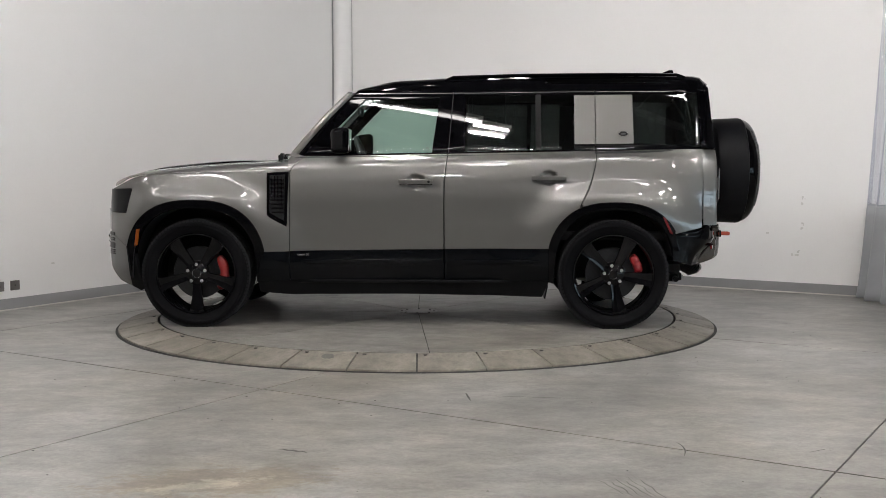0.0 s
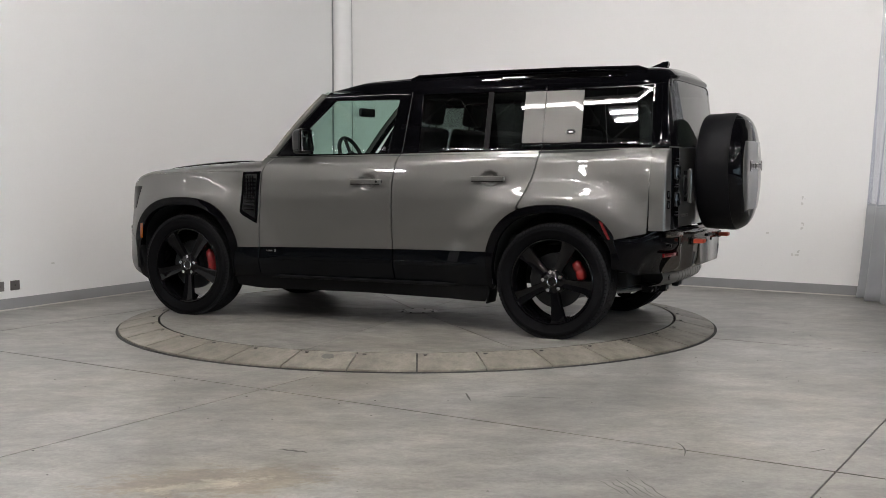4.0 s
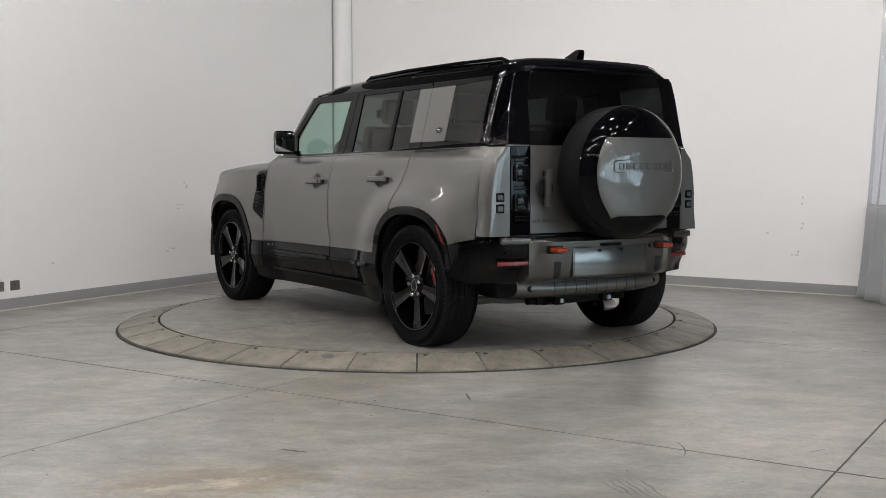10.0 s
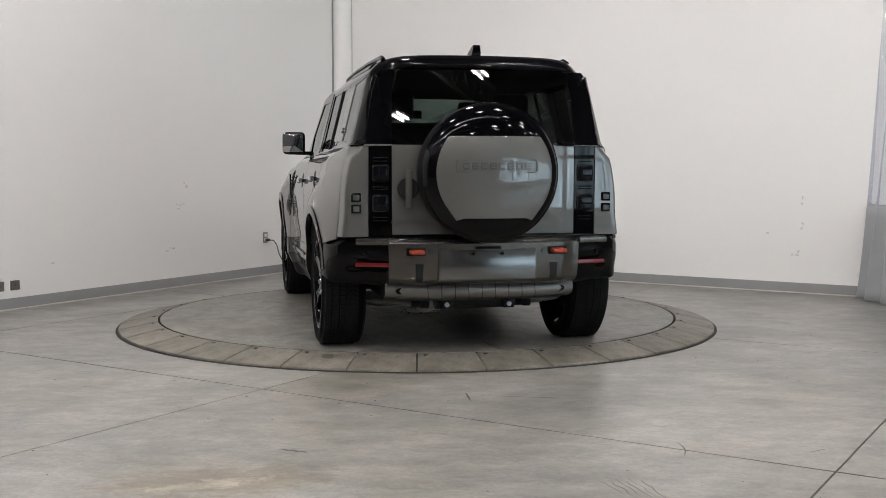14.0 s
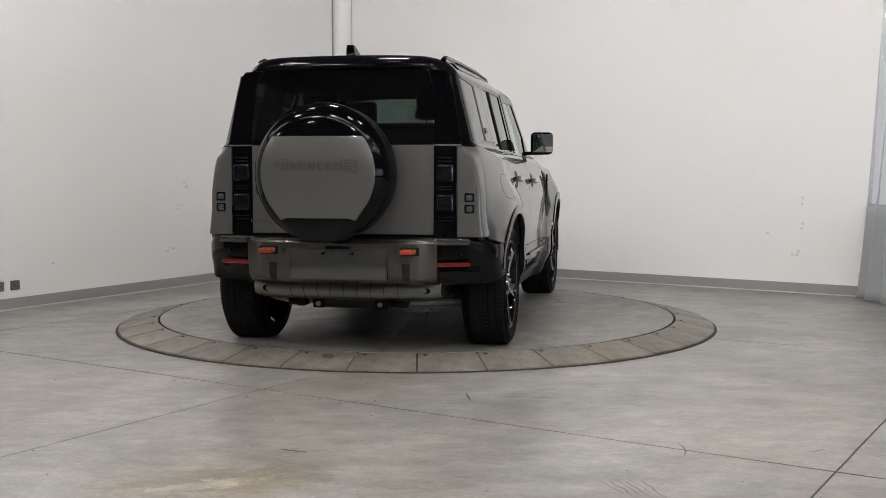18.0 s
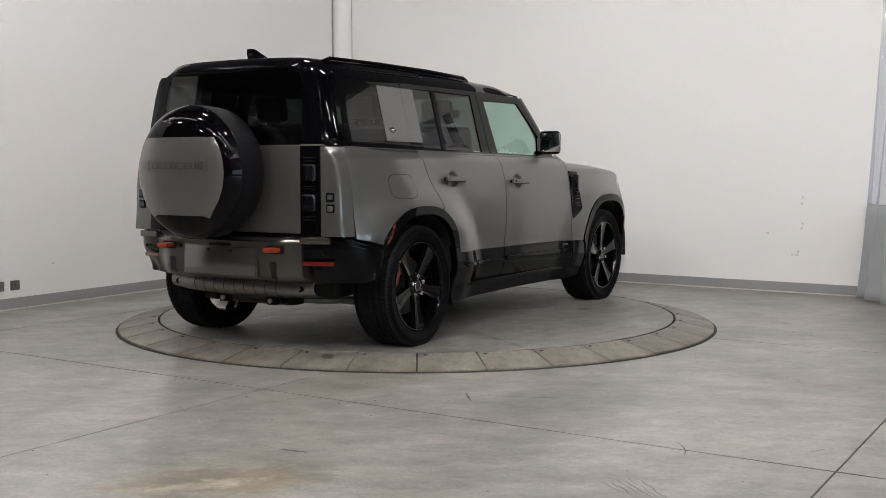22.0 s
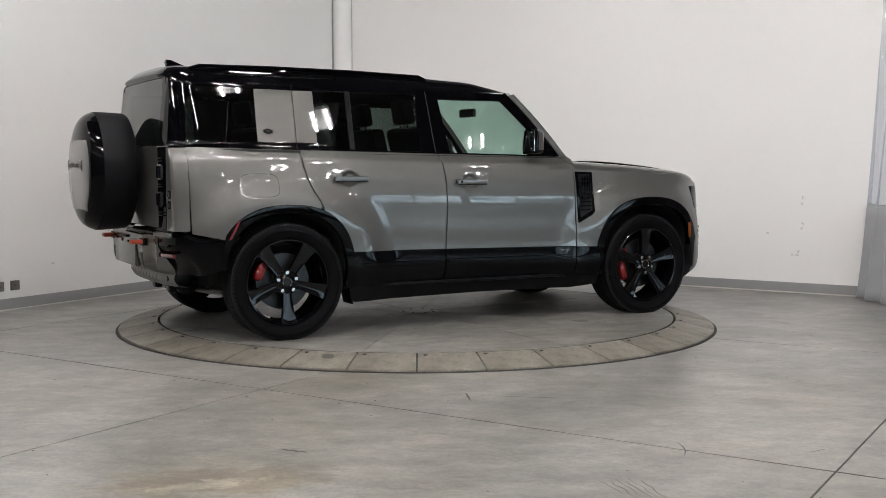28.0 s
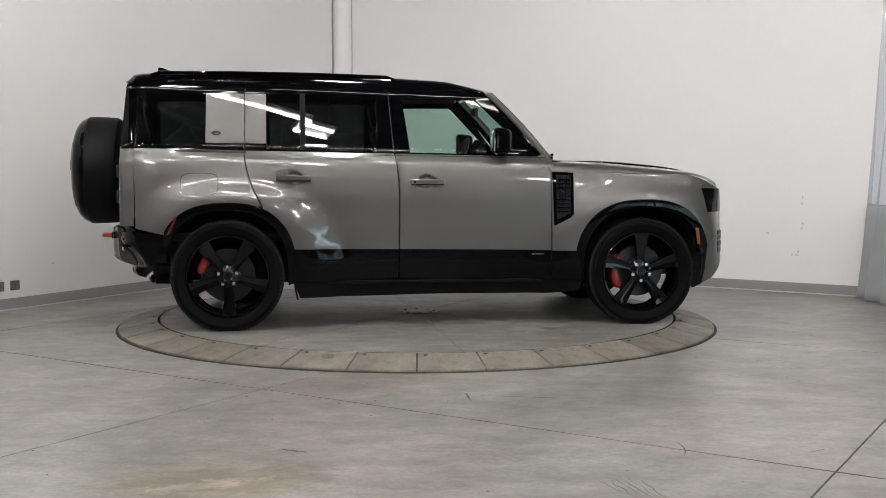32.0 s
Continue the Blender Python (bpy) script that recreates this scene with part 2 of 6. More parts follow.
CONCRETE = concrete("floor_concrete", (0.252, 0.248, 0.233), (0.243, 0.228, 0.198), 0.305, 3.0,
                    patches=(((-0.84, -4.68, 0.62, 0.26, 0.22), (0.190, 0.160, 0.118)), ((-0.86, -4.74, 0.30, 0.075, 0.4), (0.40, 0.37, 0.30)), ((0.90, -4.80, 0.16, 0.07, 0.3), (0.24, 0.235, 0.22))))
DISC_CONCRETE = concrete("disc_concrete", (0.205, 0.199, 0.184), (0.190, 0.177, 0.153), 0.42, 11.0)
TILE_CONCRETE = concrete("ring_concrete", (0.190, 0.174, 0.147), (0.172, 0.146, 0.112), 0.5, 23.0, apart=0.14)


# ---- builders ----
def finish(ob, angle=35):
    me = ob.data
    me.polygons.foreach_set("use_smooth", [True] * len(me.polygons))
    me.set_sharp_from_angle(angle=radians(angle))
    return ob


def part(name, bm, material, parent=None, label="", angle=35):
    """Links a bmesh as one mesh object under a thing or a part."""
    me = bpy.data.meshes.new(name)
    bm.to_mesh(me)
    bm.free()
    me.materials.append(material)
    ob = new(name, me)
    if parent is not None:
        ob.parent = parent
    if label:
        ob["label"] = label
    return finish(ob, angle)


def box(bm, size, at, bevel=0.0, turn=None, segments=2):
    m = Matrix.Translation(at) @ (turn.to_4x4() if turn is not None else Matrix.Identity(4)) @ Matrix.Diagonal((*size, 1))
    got = bmesh.ops.create_cube(bm, size=1, matrix=m)
    if bevel:
        edges = {e for v in got["verts"] for e in v.link_edges}
        bmesh.ops.bevel(bm, geom=list(edges), offset=bevel, segments=segments, profile=0.6, affect="EDGES")


def cylinder(bm, r, depth, at, axis="Z", n=24, r2=None, bevel=0.0):
    turn = {"X": Euler((0, radians(90), 0)), "Y": Euler((radians(90), 0, 0)), "Z": Euler((0, 0, 0))}[axis].to_matrix().to_4x4()
    bmesh.ops.create_cone(bm, cap_ends=True, segments=n, radius1=r, radius2=r if r2 is None else r2, depth=depth, matrix=Matrix.Translation(at) @ turn)


def tube(bm, points, r, n=10):
    """A round bar along points."""
    rings = []
    pts = [Vector(q) for q in points]
    for i, q in enumerate(pts):
        d = (pts[min(i + 1, len(pts) - 1)] - pts[max(i - 1, 0)]).normalized()
        a = d.orthogonal().normalized() if i == 0 else (rings[-1][1] - d * rings[-1][1].dot(d)).normalized()
        b = d.cross(a)
        rings.append(([bm.verts.new(q + (a * math.cos(k * math.tau / n) + b * math.sin(k * math.tau / n)) * r) for k in range(n)], a))
    for (u, _), (v, _) in zip(rings, rings[1:]):
        for k in range(n):
            bm.faces.new((u[k], u[(k + 1) % n], v[(k + 1) % n], v[k]))
    bm.faces.new(rings[0][0][::-1])
    bm.faces.new(rings[-1][0])


def lathe(bm, profile, axis="Y", n=48, closed=False):
    """Turns a profile of (radius, along) about an axis."""
    rings = []
    for r, h in profile:
        ring = []
        for k in range(n):
            c, s = math.cos(k * math.tau / n) * r, math.sin(k * math.tau / n) * r
            ring.append(bm.verts.new({"Y": (c, h, s), "Z": (c, s, h), "X": (h, c, s)}[axis]))
        rings.append(ring)
    pairs = list(zip(rings, rings[1:])) + ([(rings[-1], rings[0])] if closed else [])
    for u, v in pairs:
        for k in range(n):
            bm.faces.new((u[k], u[(k + 1) % n], v[(k + 1) % n], v[k]))
    bmesh.ops.recalc_face_normals(bm, faces=bm.faces)


def mesh_with_normals(name, verts, faces, normals, material, parent, label, mirror):
    if mirror:
        verts = [(x, -y, z) for x, y, z in verts]
        normals = [(x, -y, z) for x, y, z in normals]
    good = []
    for f in faces:
        a, b, c = (Vector(verts[f[i]]) for i in (0, 1, 2))
        w = Vector((0, 0, 0))
        for i in range(1, len(f) - 1):
            w += (Vector(verts[f[i]]) - a).cross(Vector(verts[f[i + 1]]) - a)
        s = sum((Vector(normals[i]) for i in f), Vector((0, 0, 0)))
        good.append(tuple(f) if w.dot(s) >= 0 else tuple(f)[::-1])
    me = bpy.data.meshes.new(name)
    me.from_pydata([tuple(v) for v in verts], [], good)
    me.polygons.foreach_set("use_smooth", [True] * len(me.polygons))
    me.normals_split_custom_set_from_vertices([tuple(v) for v in normals])
    me.materials.append(material)
    ob = new(name, me)
    if parent is not None:
        ob.parent = parent
    if label:
        ob["label"] = label
    return ob


def panel(name, outline, surface, out, material, parent, mirror=False, step=0.07, rim=0.016, edge=0.003, label="", lift=0.0, fine=0.4):
    """A sheet-metal panel: the outline, in the surface's two coordinates, sliced and laid on the surface, its edges rolled inwards."""
    out = Vector(out)
    bm = bmesh.new()
    bm.faces.new([bm.verts.new((u, v, 0)) for u, v in outline])
    bmesh.ops.triangulate(bm, faces=bm.faces[:])
    us, vs = [q[0] for q in outline], [q[1] for q in outline]
    for axis, lo, hi in ((0, min(us), max(us)), (1, min(vs), max(vs))):
        pitch = step if axis == 0 else step * fine
        for i in range(1, int((hi - lo) / pitch) + 1):
            co, no = [0, 0, 0], [0, 0, 0]
            co[axis], no[axis] = lo + i * pitch + 0.0007, 1
            bmesh.ops.bisect_plane(bm, geom=bm.verts[:] + bm.edges[:] + bm.faces[:], plane_co=co, plane_no=no, dist=1e-5)
    bm.verts.index_update()
    flat = [(v.co.x, v.co.y) for v in bm.verts]
    faces = [tuple(v.index for v in f.verts) for f in bm.faces]
    sideways = {}
    rim_edges = []
    for e in bm.edges:
        if len(e.link_faces) == 1:
            a, b = e.verts
            d = (b.co - a.co).normalized()
            n2 = Vector((d.y, -d.x, 0))
            if n2.dot(e.link_faces[0].calc_center_median() - a.co) > 0:
                n2 = -n2
            rim_edges.append((a.index, b.index))
            for v in (a, b):
                sideways[v.index] = sideways.get(v.index, Vector((0, 0, 0))) + n2
    bm.free()
    h = 0.004

    def at(u, v):
        return Vector(surface(u, v))

    def normal(u, v):
        w = (at(u + h, v) - at(u - h, v)).cross(at(u, v + h) - at(u, v - h))
        w.normalize()
        return w if w.dot(out) > 0 else -w
    verts, normals = [], []
    for u, v in flat:
        w = normal(u, v)
        verts.append(at(u, v) + w * lift)
        normals.append(w)
    first, second = {}, {}
    for i, s in sideways.items():
        s.normalize()
        u, v = flat[i]
        u2, v2 = u + s.x * edge, v + s.y * edge
        w = normals[i]
        q = at(u2, v2)
        side = (q - at(u, v))
        side = side.normalized() if side.length > 1e-9 else w
        first[i] = len(verts)
        verts.append(q - w * edge + w * lift)
        normals.append((w * 0.25 + side).normalized())
        second[i] = len(verts)
        verts.append(q - w * rim + w * lift)
        normals.append(side)
    for a, b in rim_edges:
        faces.append((a, b, first[b], first[a]))
        faces.append((first[a], first[b], second[b], second[a]))
    return mesh_with_normals(name, verts, faces, normals, material, parent, label, mirror)


def sheet(name, surface, nu, nv, out, material, parent, mirror=False, label=""):
    """A smooth grid over u, v in 0..1."""
    verts, normals, faces = [], [], []
    h = 1e-3
    out_f = out if callable(out) else (lambda q: Vector(out))
    for i in range(nu + 1):
        for j in range(nv + 1):
            u, v = i / nu, j / nv
            q = Vector(surface(u, v))
            a = Vector(surface(min(u + h, 1), v)) - Vector(surface(max(u - h, 0), v))
            b = Vector(surface(u, min(v + h, 1))) - Vector(surface(u, max(v - h, 0)))
            w = a.cross(b)
            o = Vector(out_f(q))
            w = w.normalized() if w.length > 1e-12 else o.normalized()
            verts.append(q)
            normals.append(w if w.dot(o) > 0 else -w)
    for i in range(nu):
        for j in range(nv):
            k = i * (nv + 1) + j
            faces.append((k, k + 1, k + nv + 2, k + nv + 1))
    return mesh_with_normals(name, verts, faces, normals, material, parent, label, mirror)


def curve_of(points):
    """A smooth function through (x, y) points (monotone cubic)."""
    xs = [q[0] for q in points]
    ys = [q[1] for q in points]
    n = len(xs)
    d = [(ys[i + 1] - ys[i]) / (xs[i + 1] - xs[i]) for i in range(n - 1)]
    m = [d[0]] + [0 if d[i - 1] * d[i] <= 0 else 2 * d[i - 1] * d[i] / (d[i - 1] + d[i]) for i in range(1, n - 1)] + [d[-1]]

    def f(x):
        if x <= xs[0]:
            return ys[0] + m[0] * (x - xs[0])
        if x >= xs[-1]:
            return ys[-1] + m[-1] * (x - xs[-1])
        i = max(k for k in range(n - 1) if xs[k] <= x)
        w = xs[i + 1] - xs[i]
        t = (x - xs[i]) / w
        return ((2 * t**3 - 3 * t**2 + 1) * ys[i] + (t**3 - 2 * t**2 + t) * w * m[i]
                + (-2 * t**3 + 3 * t**2) * ys[i + 1] + (t**3 - t**2) * w * m[i + 1])
    return f


def word_bars(name, count, size, m, material, parent, depth=0.002, stretch=1.0, label=""):
    """A raised word as a row of plain letter-sized blocks, centred on the pose m (x to the right, y up, z out)."""
    bm = bmesh.new()
    pitch = size * 0.72 * stretch
    for k in range(count):
        x = (k - (count - 1) / 2) * pitch
        w, h, t = pitch * 0.74, size * 0.70, size * 0.15
        # each block is a hollow rounded rectangle, or one with a middle bar
        box(bm, (t, h, depth * 2), (x - w / 2 + t / 2, 0, 0))
        for y in ((-h / 2 + t / 2, h / 2 - t / 2) if k % 2 == 0 else (-h / 2 + t / 2, 0, h / 2 - t / 2)):
            box(bm, (w - t - 0.0004, t, depth * 2), (x + t / 2, y, 0))
        if k % 3 == 0:
            box(bm, (t, h - 2 * t - 0.0004, depth * 2), (x + w / 2 - t / 2, 0, 0))
    bm.transform(m)
    return part(name, bm, material, parent, label)


# ---- room ----
def wall(name, a0, b0, a1, b1, hole=None, material=WALL, label="plain off-white painted workshop wall with faint scuffs", low=FLOOR - 0.1, high=HEIGHT, away=None):
    """A wall of 0.2 m between two places of the plan; hole: (from, to, sill, head) metres along it."""
    p0, p1 = plan(a0, b0), plan(a1, b1)
    d = (p1 - p0)
    length = d.length
    d.normalize()
    n = Vector((d.y, -d.x, 0))
    centre = plan(ROOM / 2, ROOM / 2)
    if away:
        n = n if n.dot(plan(*away) - p0) > 0 else -n
    elif n.dot(centre - p0) > 0:
        n = -n
    bm = bmesh.new()
    spans = [(0, length, low, high)] if not hole else [(0, hole[0], low, high), (hole[1], length, low, high), (hole[0], hole[1], low, hole[2]), (hole[0], hole[1], hole[3], high)]
    turn = Matrix((d, n, Vector((0, 0, 1)))).transposed()
    for s0, s1, z0, z1 in spans:
        box(bm, (s1 - s0, 0.2, z1 - z0), p0 + d * (s0 + s1) / 2 + n * 0.1 + Vector((0, 0, (z0 + z1) / 2)), turn=turn)
    ob = part(name, bm, material)
    return tagged(ob, label, "wall", kind="structure"), p0, d, n, turn


wall_a, A0, AD, AN, ATURN = wall("wall_west", 0, 0, 6.0, 0, high=WHITE_TOP)
wall_b, B0, BD, BN, BTURN = wall("wall_north", 0, 0, 0, 8.0, high=WHITE_TOP)
# The dark walls below are unseen, added to darken what the bodywork reflects.
wall("wall_west_upper", 0, 0, 6.0, 0, material=UNSEEN_WALL, label="unseen dark grey upper wall, added to darken reflections", low=WHITE_TOP)
wall("wall_north_upper", 0, 0, 0, 8.0, material=UNSEEN_WALL, label="unseen dark grey upper wall, added to darken reflections", low=WHITE_TOP)
wall("wall_west_partition", 6.0, 0, 8.6, 0, high=3.0)
wall("wall_west_return", 6.0, -0.2, 6.0, -SIDE_HALL, material=UNSEEN_WALL, label="unseen dark grey wall, added to darken reflections", away=(4.0, -4.0))
wall("wall_west_far", 6.0, -SIDE_HALL, ROOM, -SIDE_HALL, material=UNSEEN_WALL, label="unseen dark grey wall, added to darken reflections")
wall("wall_north_far", 0, 8.0, 0, ROOM, material=UNSEEN_WALL, label="unseen dark grey wall, added to darken reflections")
wall_c, C0, CD, CN, CTURN = wall("wall_east", 0, ROOM, ROOM, ROOM, hole=(WIN_0, WIN_1, WIN_SILL, WIN_HEAD), material=UNSEEN_WALL, label="unseen dark grey wall with a wide window, kept dark for the reflections")
wall_d, D0, DD, DN, DTURN = wall("wall_south", ROOM, -SIDE_HALL, ROOM, ROOM, material=UNSEEN_WALL, label="unseen dark grey wall, added to darken reflections")

for name, p0, d, n, turn, run in (("baseboard", A0, AD, AN, ATURN, 8.6), ("baseboard", B0, BD, BN, BTURN, ROOM)):
    bm = bmesh.new()
    box(bm, (run - 0.3, 0.008, 0.096), p0 + d * (run / 2 + 0.1) - n * 0.004 + Vector((0, 0, FLOOR + 0.052)), bevel=0.003, turn=turn)
    tagged(part(name, bm, BASE_AND_GAP), "grey vinyl cove base along the wall's foot", "baseboard", kind="structure")
    bm = bmesh.new()
    box(bm, (run - 0.3, 0.022, 0.010), p0 + d * (run / 2 + 0.1) - n * 0.012 + Vector((0, 0, FLOOR + 0.004)), bevel=0.003, turn=turn)
    tagged(part("trim", bm, CAULK), "pale caulk line where the wall meets the floor", "trim", kind="structure")

# column in the corner
bm = bmesh.new()
cylinder(bm, 0.112, HEIGHT - FLOOR, CORNER + (EA + EB) * 0.085 + Vector((0, 0, (HEIGHT + FLOOR) / 2)), n=40)
tagged(part("column", bm, WALL), "round white painted column in the room's corner", "column", kind="structure")

# Grey strips beside the column put the shade of its gap into colour.
for p0, d, n, turn, wide in ((A0, AD, AN, ATURN, 0.036), (B0, BD, BN, BTURN, 0.016)):
    bm = bmesh.new()
    box(bm, (wide, 0.006, HEIGHT - FLOOR - 0.12), p0 + d * (0.160 + wide / 2) - n * 0.003 + Vector((0, 0, (HEIGHT + FLOOR) / 2 + 0.06)), turn=turn)
    tagged(part("trim", bm, BASE_AND_GAP), "grey strip standing in for the shadow gap beside the column", "trim", kind="structure")

# ceiling
bm = bmesh.new()
quad = [bm.verts.new(plan(a, b, HEIGHT)) for a, b in ((-0.2, -SIDE_HALL - 0.2), (ROOM + 0.2, -SIDE_HALL - 0.2), (ROOM + 0.2, ROOM + 0.2), (-0.2, ROOM + 0.2))]
f = bm.faces.new(quad)
r = bmesh.ops.extrude_face_region(bm, geom=[f])
bmesh.ops.translate(bm, verts=[v for v in r["geom"] if isinstance(v, bmesh.types.BMVert)], vec=(0, 0, 0.2))
bmesh.ops.recalc_face_normals(bm, faces=bm.faces)
tagged(part("ceiling", bm, DECK), "grey metal deck of an open workshop ceiling", "ceiling", kind="structure")


def open_truss(a):
    """A light steel joist across the room with zigzag web bars."""
    top = new("roof_truss")
    top.location = plan(a, ROOM / 2, 5.6)
    inv = top.location.copy()
    for z in (5.65, 6.3):
        bm = bmesh.new()
        box(bm, (ROOM - 0.1, 0.07, 0.07), plan(a, ROOM / 2, z) - inv, turn=BTURN)
        part("chord", bm, TRUSS, top)
    bm = bmesh.new()
    k = 0.3
    while k < ROOM - 1:
        tube(bm, [plan(a, k, 5.65) - inv, plan(a, k + 0.5, 6.3) - inv, plan(a, k + 1.0, 5.65) - inv], 0.018, 6)
        k += 1.0
    part("web", bm, TRUSS, top)
    return tagged(top, "light grey open-web steel roof joist", "truss", group="roof joists")


for a in (2.0, 5.4, 8.8, 12.2, 15.6):
    open_truss(a)


def twin_light():
    """A twin-tube workshop light, 0.6 m long."""
    top = new("ceiling_light")
    bm = bmesh.new()
    box(bm, (0.58, 0.30, 0.05), (0, 0, 0.04), bevel=0.01)
    part("housing", bm, PIPE_WHITE, top)
    for x in (-0.25, 0.25):
        bm = bmesh.new()
        cylinder(bm, 0.008, HEIGHT - 5.36, (x, 0, 0.06 + (HEIGHT - 5.36) / 2), n=8)
        part("hanger_rod", bm, STEEL, top)
    for y in (-0.10, 0.10):
        bm = bmesh.new()
        box(bm, (0.52, 0.036, 0.030), (0, y, -0.004), bevel=0.010)
        part("tube", bm, TUBE, top, "glowing white tube")
    return tagged(top, "white twin-tube ceiling light, switched on", "ceiling light", group="ceiling lights")


lamp = twin_light()
turn_b = BTURN.to_4x4()
spots = [(3.9, 3.0), (5.0, 6.3)] + [(5.4, 10.6)] + [(6.4, b) for b in (2.6, 5.8, 9.0, 12.2)] + [(8.6, b) for b in (1.9, 5.0, 13.0)] + [(11.6, 15.2)]
spots += [(3.2, 12.6), (3.4, 15.6), (5.6, 14.0), (7.6, 15.8), (13.6, 8.6), (13.8, 13.4), (13.4, 3.6), (12.4, -3.4), (14.4, -0.8), (10.6, 13.4)]
lamp.matrix_basis = Matrix.Translation(plan(*spots[0], 5.3)) @ turn_b
for s in spots[1:]:
    copy_thing(lamp, Matrix.Translation(plan(*s, 5.3)) @ turn_b)

row = new("strip_light")
bm = bmesh.new()
box(bm, (2.40, 0.12, 0.05), (0, 0, 0.045), bevel=0.008)
part("housing", bm, PIPE_WHITE, row)
bm = bmesh.new()
box(bm, (2.39, 0.045, 0.03), (0, 0, 0.005), bevel=0.01)
part("diffuser", bm, LONG_TUBE, row, "glowing white diffuser")
for x in (-1.0, 1.0):
    bm = bmesh.new()
    cylinder(bm, 0.008, HEIGHT - 5.27, (x, 0, 0.07 + (HEIGHT - 5.27) / 2), n=8)
    part("hanger_rod", bm, STEEL, row)
tagged(row, "long white strip light in a continuous row, switched on", "strip light", group="strip lights")
skewed = turn_b @ Matrix.Rotation(radians(13), 4, "Z")
row.matrix_basis = Matrix.Translation(plan(9.81, 5.95, 5.2)) @ skewed
for a, b, turn in ((10.34, 3.60, skewed), (7.78, 8.30, skewed), (8.32, 5.95, skewed), (8.70, -3.10, turn_b), (8.70, -5.52, turn_b), (9.92, -2.60, turn_b), (9.92, -0.18, turn_b)):
    copy_thing(row, Matrix.Translation(plan(a, b, 5.2)) @ turn)
for a, b in ((10.80, 3.85), (9.82, 7.40)):
    copy_thing(lamp, Matrix.Translation(plan(a, b, 5.3)) @ skewed)

# long window in the east wall
window = new("window_1")
WIN_W, WIN_H = WIN_1 - WIN_0, WIN_HEAD - WIN_SILL
window.location = C0 + CD * (WIN_0 + WIN_1) / 2 + Vector((0, 0, WIN_SILL))
w0 = window.location.copy()
PANES = 12
for i in range(PANES + 1):
    bm = bmesh.new()
    box(bm, (0.16 if i % 3 == 0 else 0.06, 0.05, WIN_H), C0 + CD * (WIN_0 + i * WIN_W / PANES) - w0 + CN * 0.1 + Vector((0, 0, WIN_SILL + WIN_H / 2)), bevel=0.006, turn=CTURN)
    part("mullion", bm, STEEL, window)
for z in (0.03, 0.95, 1.45, WIN_H - 0.03):
    bm = bmesh.new()
    box(bm, (WIN_W, 0.046, 0.06), CN * 0.1 + Vector((0, 0, z)), bevel=0.006, turn=CTURN)
    part("rail", bm, STEEL, window)
for i in range(PANES):
    bm = bmesh.new()
    box(bm, (WIN_W / PANES - 0.02, 0.008, WIN_H - 0.01), C0 + CD * (WIN_0 + (i + 0.5) * WIN_W / PANES) - w0 + CN * 0.13 + Vector((0, 0, WIN_SILL + WIN_H / 2)), turn=CTURN)
    pane = part("pane", bm, DOOR_GLASS, window)
    pane.visible_shadow = False
tagged(window, "long steel-framed window letting in daylight", "window", kind="structure")
bm = bmesh.new()
box(bm, (18, 0.05, 6), C0 + CD * 7.0 + CN * 2.5 + Vector((0, 0, 2.5)), turn=CTURN)
tagged(part("backdrop", bm, DAYLIGHT), "pale blue daylight outside the window", "backdrop", kind="structure")

# floor
bm = bmesh.new()
quad = [bm.verts.new(plan(a, b, FLOOR - 0.012)) for a, b in ((-0.2, -SIDE_HALL - 0.2), (ROOM + 0.2, -SIDE_HALL - 0.2), (ROOM + 0.2, ROOM + 0.2), (-0.2, ROOM + 0.2))]
f = bm.faces.new(quad)
r = bmesh.ops.extrude_face_region(bm, geom=[f])
bmesh.ops.translate(bm, verts=[v for v in r["geom"] if isinstance(v, bmesh.types.BMVert)], vec=(0, 0, -0.2))
bmesh.ops.recalc_face_normals(bm, faces=bm.faces)
floor = tagged(part("floor", bm, JOINT), "sealed grey concrete floor with saw-cut joints and stains", "floor", kind="structure")

# the joints' lattice on the floor
LATTICE = Vector((-0.872, -2.812, 0))
LA, LB = Vector((-0.533, -0.846, 0)), Vector((0.825, -0.565, 0))


def clip(poly, p0, n):
    """Keeps the part of a polygon on the inner side of a line."""
    outp = []
    for i, q in enumerate(poly):
        w = poly[(i + 1) % len(poly)]
        dq, dw = (q - p0).dot(n), (w - p0).dot(n)
        if dq >= 0:
            outp.append(q)
        if dq * dw < 0:
            outp.append(q + (w - q) * (dq / (dq - dw)))
    return outp


def slab(a0, a1, b0, b1):
    g, h = 0.0065, 0.0042
    poly = [LATTICE + LA * a + LB * b for a, b in ((a0 + g, b0 + h), (a1 - g, b0 + h), (a1 - g, b1 - h), (a0 + g, b1 - h))]
    for p0, n in ((plan(0, -SIDE_HALL), EB), (B0, -BN), (C0, -CN), (D0, -DN)):
        poly = clip(poly, Vector((p0.x, p0.y, 0)), n)
        if len(poly) < 3:
            return
    bm = bmesh.new()
    low = [bm.verts.new((q.x, q.y, FLOOR - 0.011)) for q in poly]
    high = [bm.verts.new((q.x, q.y, FLOOR)) for q in poly]
    bm.faces.new(high)
    k = len(poly)
    for i in range(k):
        bm.faces.new((low[i], low[(i + 1) % k], high[(i + 1) % k], high[i]))
    bmesh.ops.recalc_face_normals(bm, faces=bm.faces)
    part("slab", bm, CONCRETE, floor, angle=20)


for i in range(-4, 5):
    for j in range(-8, 6):
        slab(i * 3.2, (i + 1) * 3.2, j * 3.14, (j + 1) * 3.14)


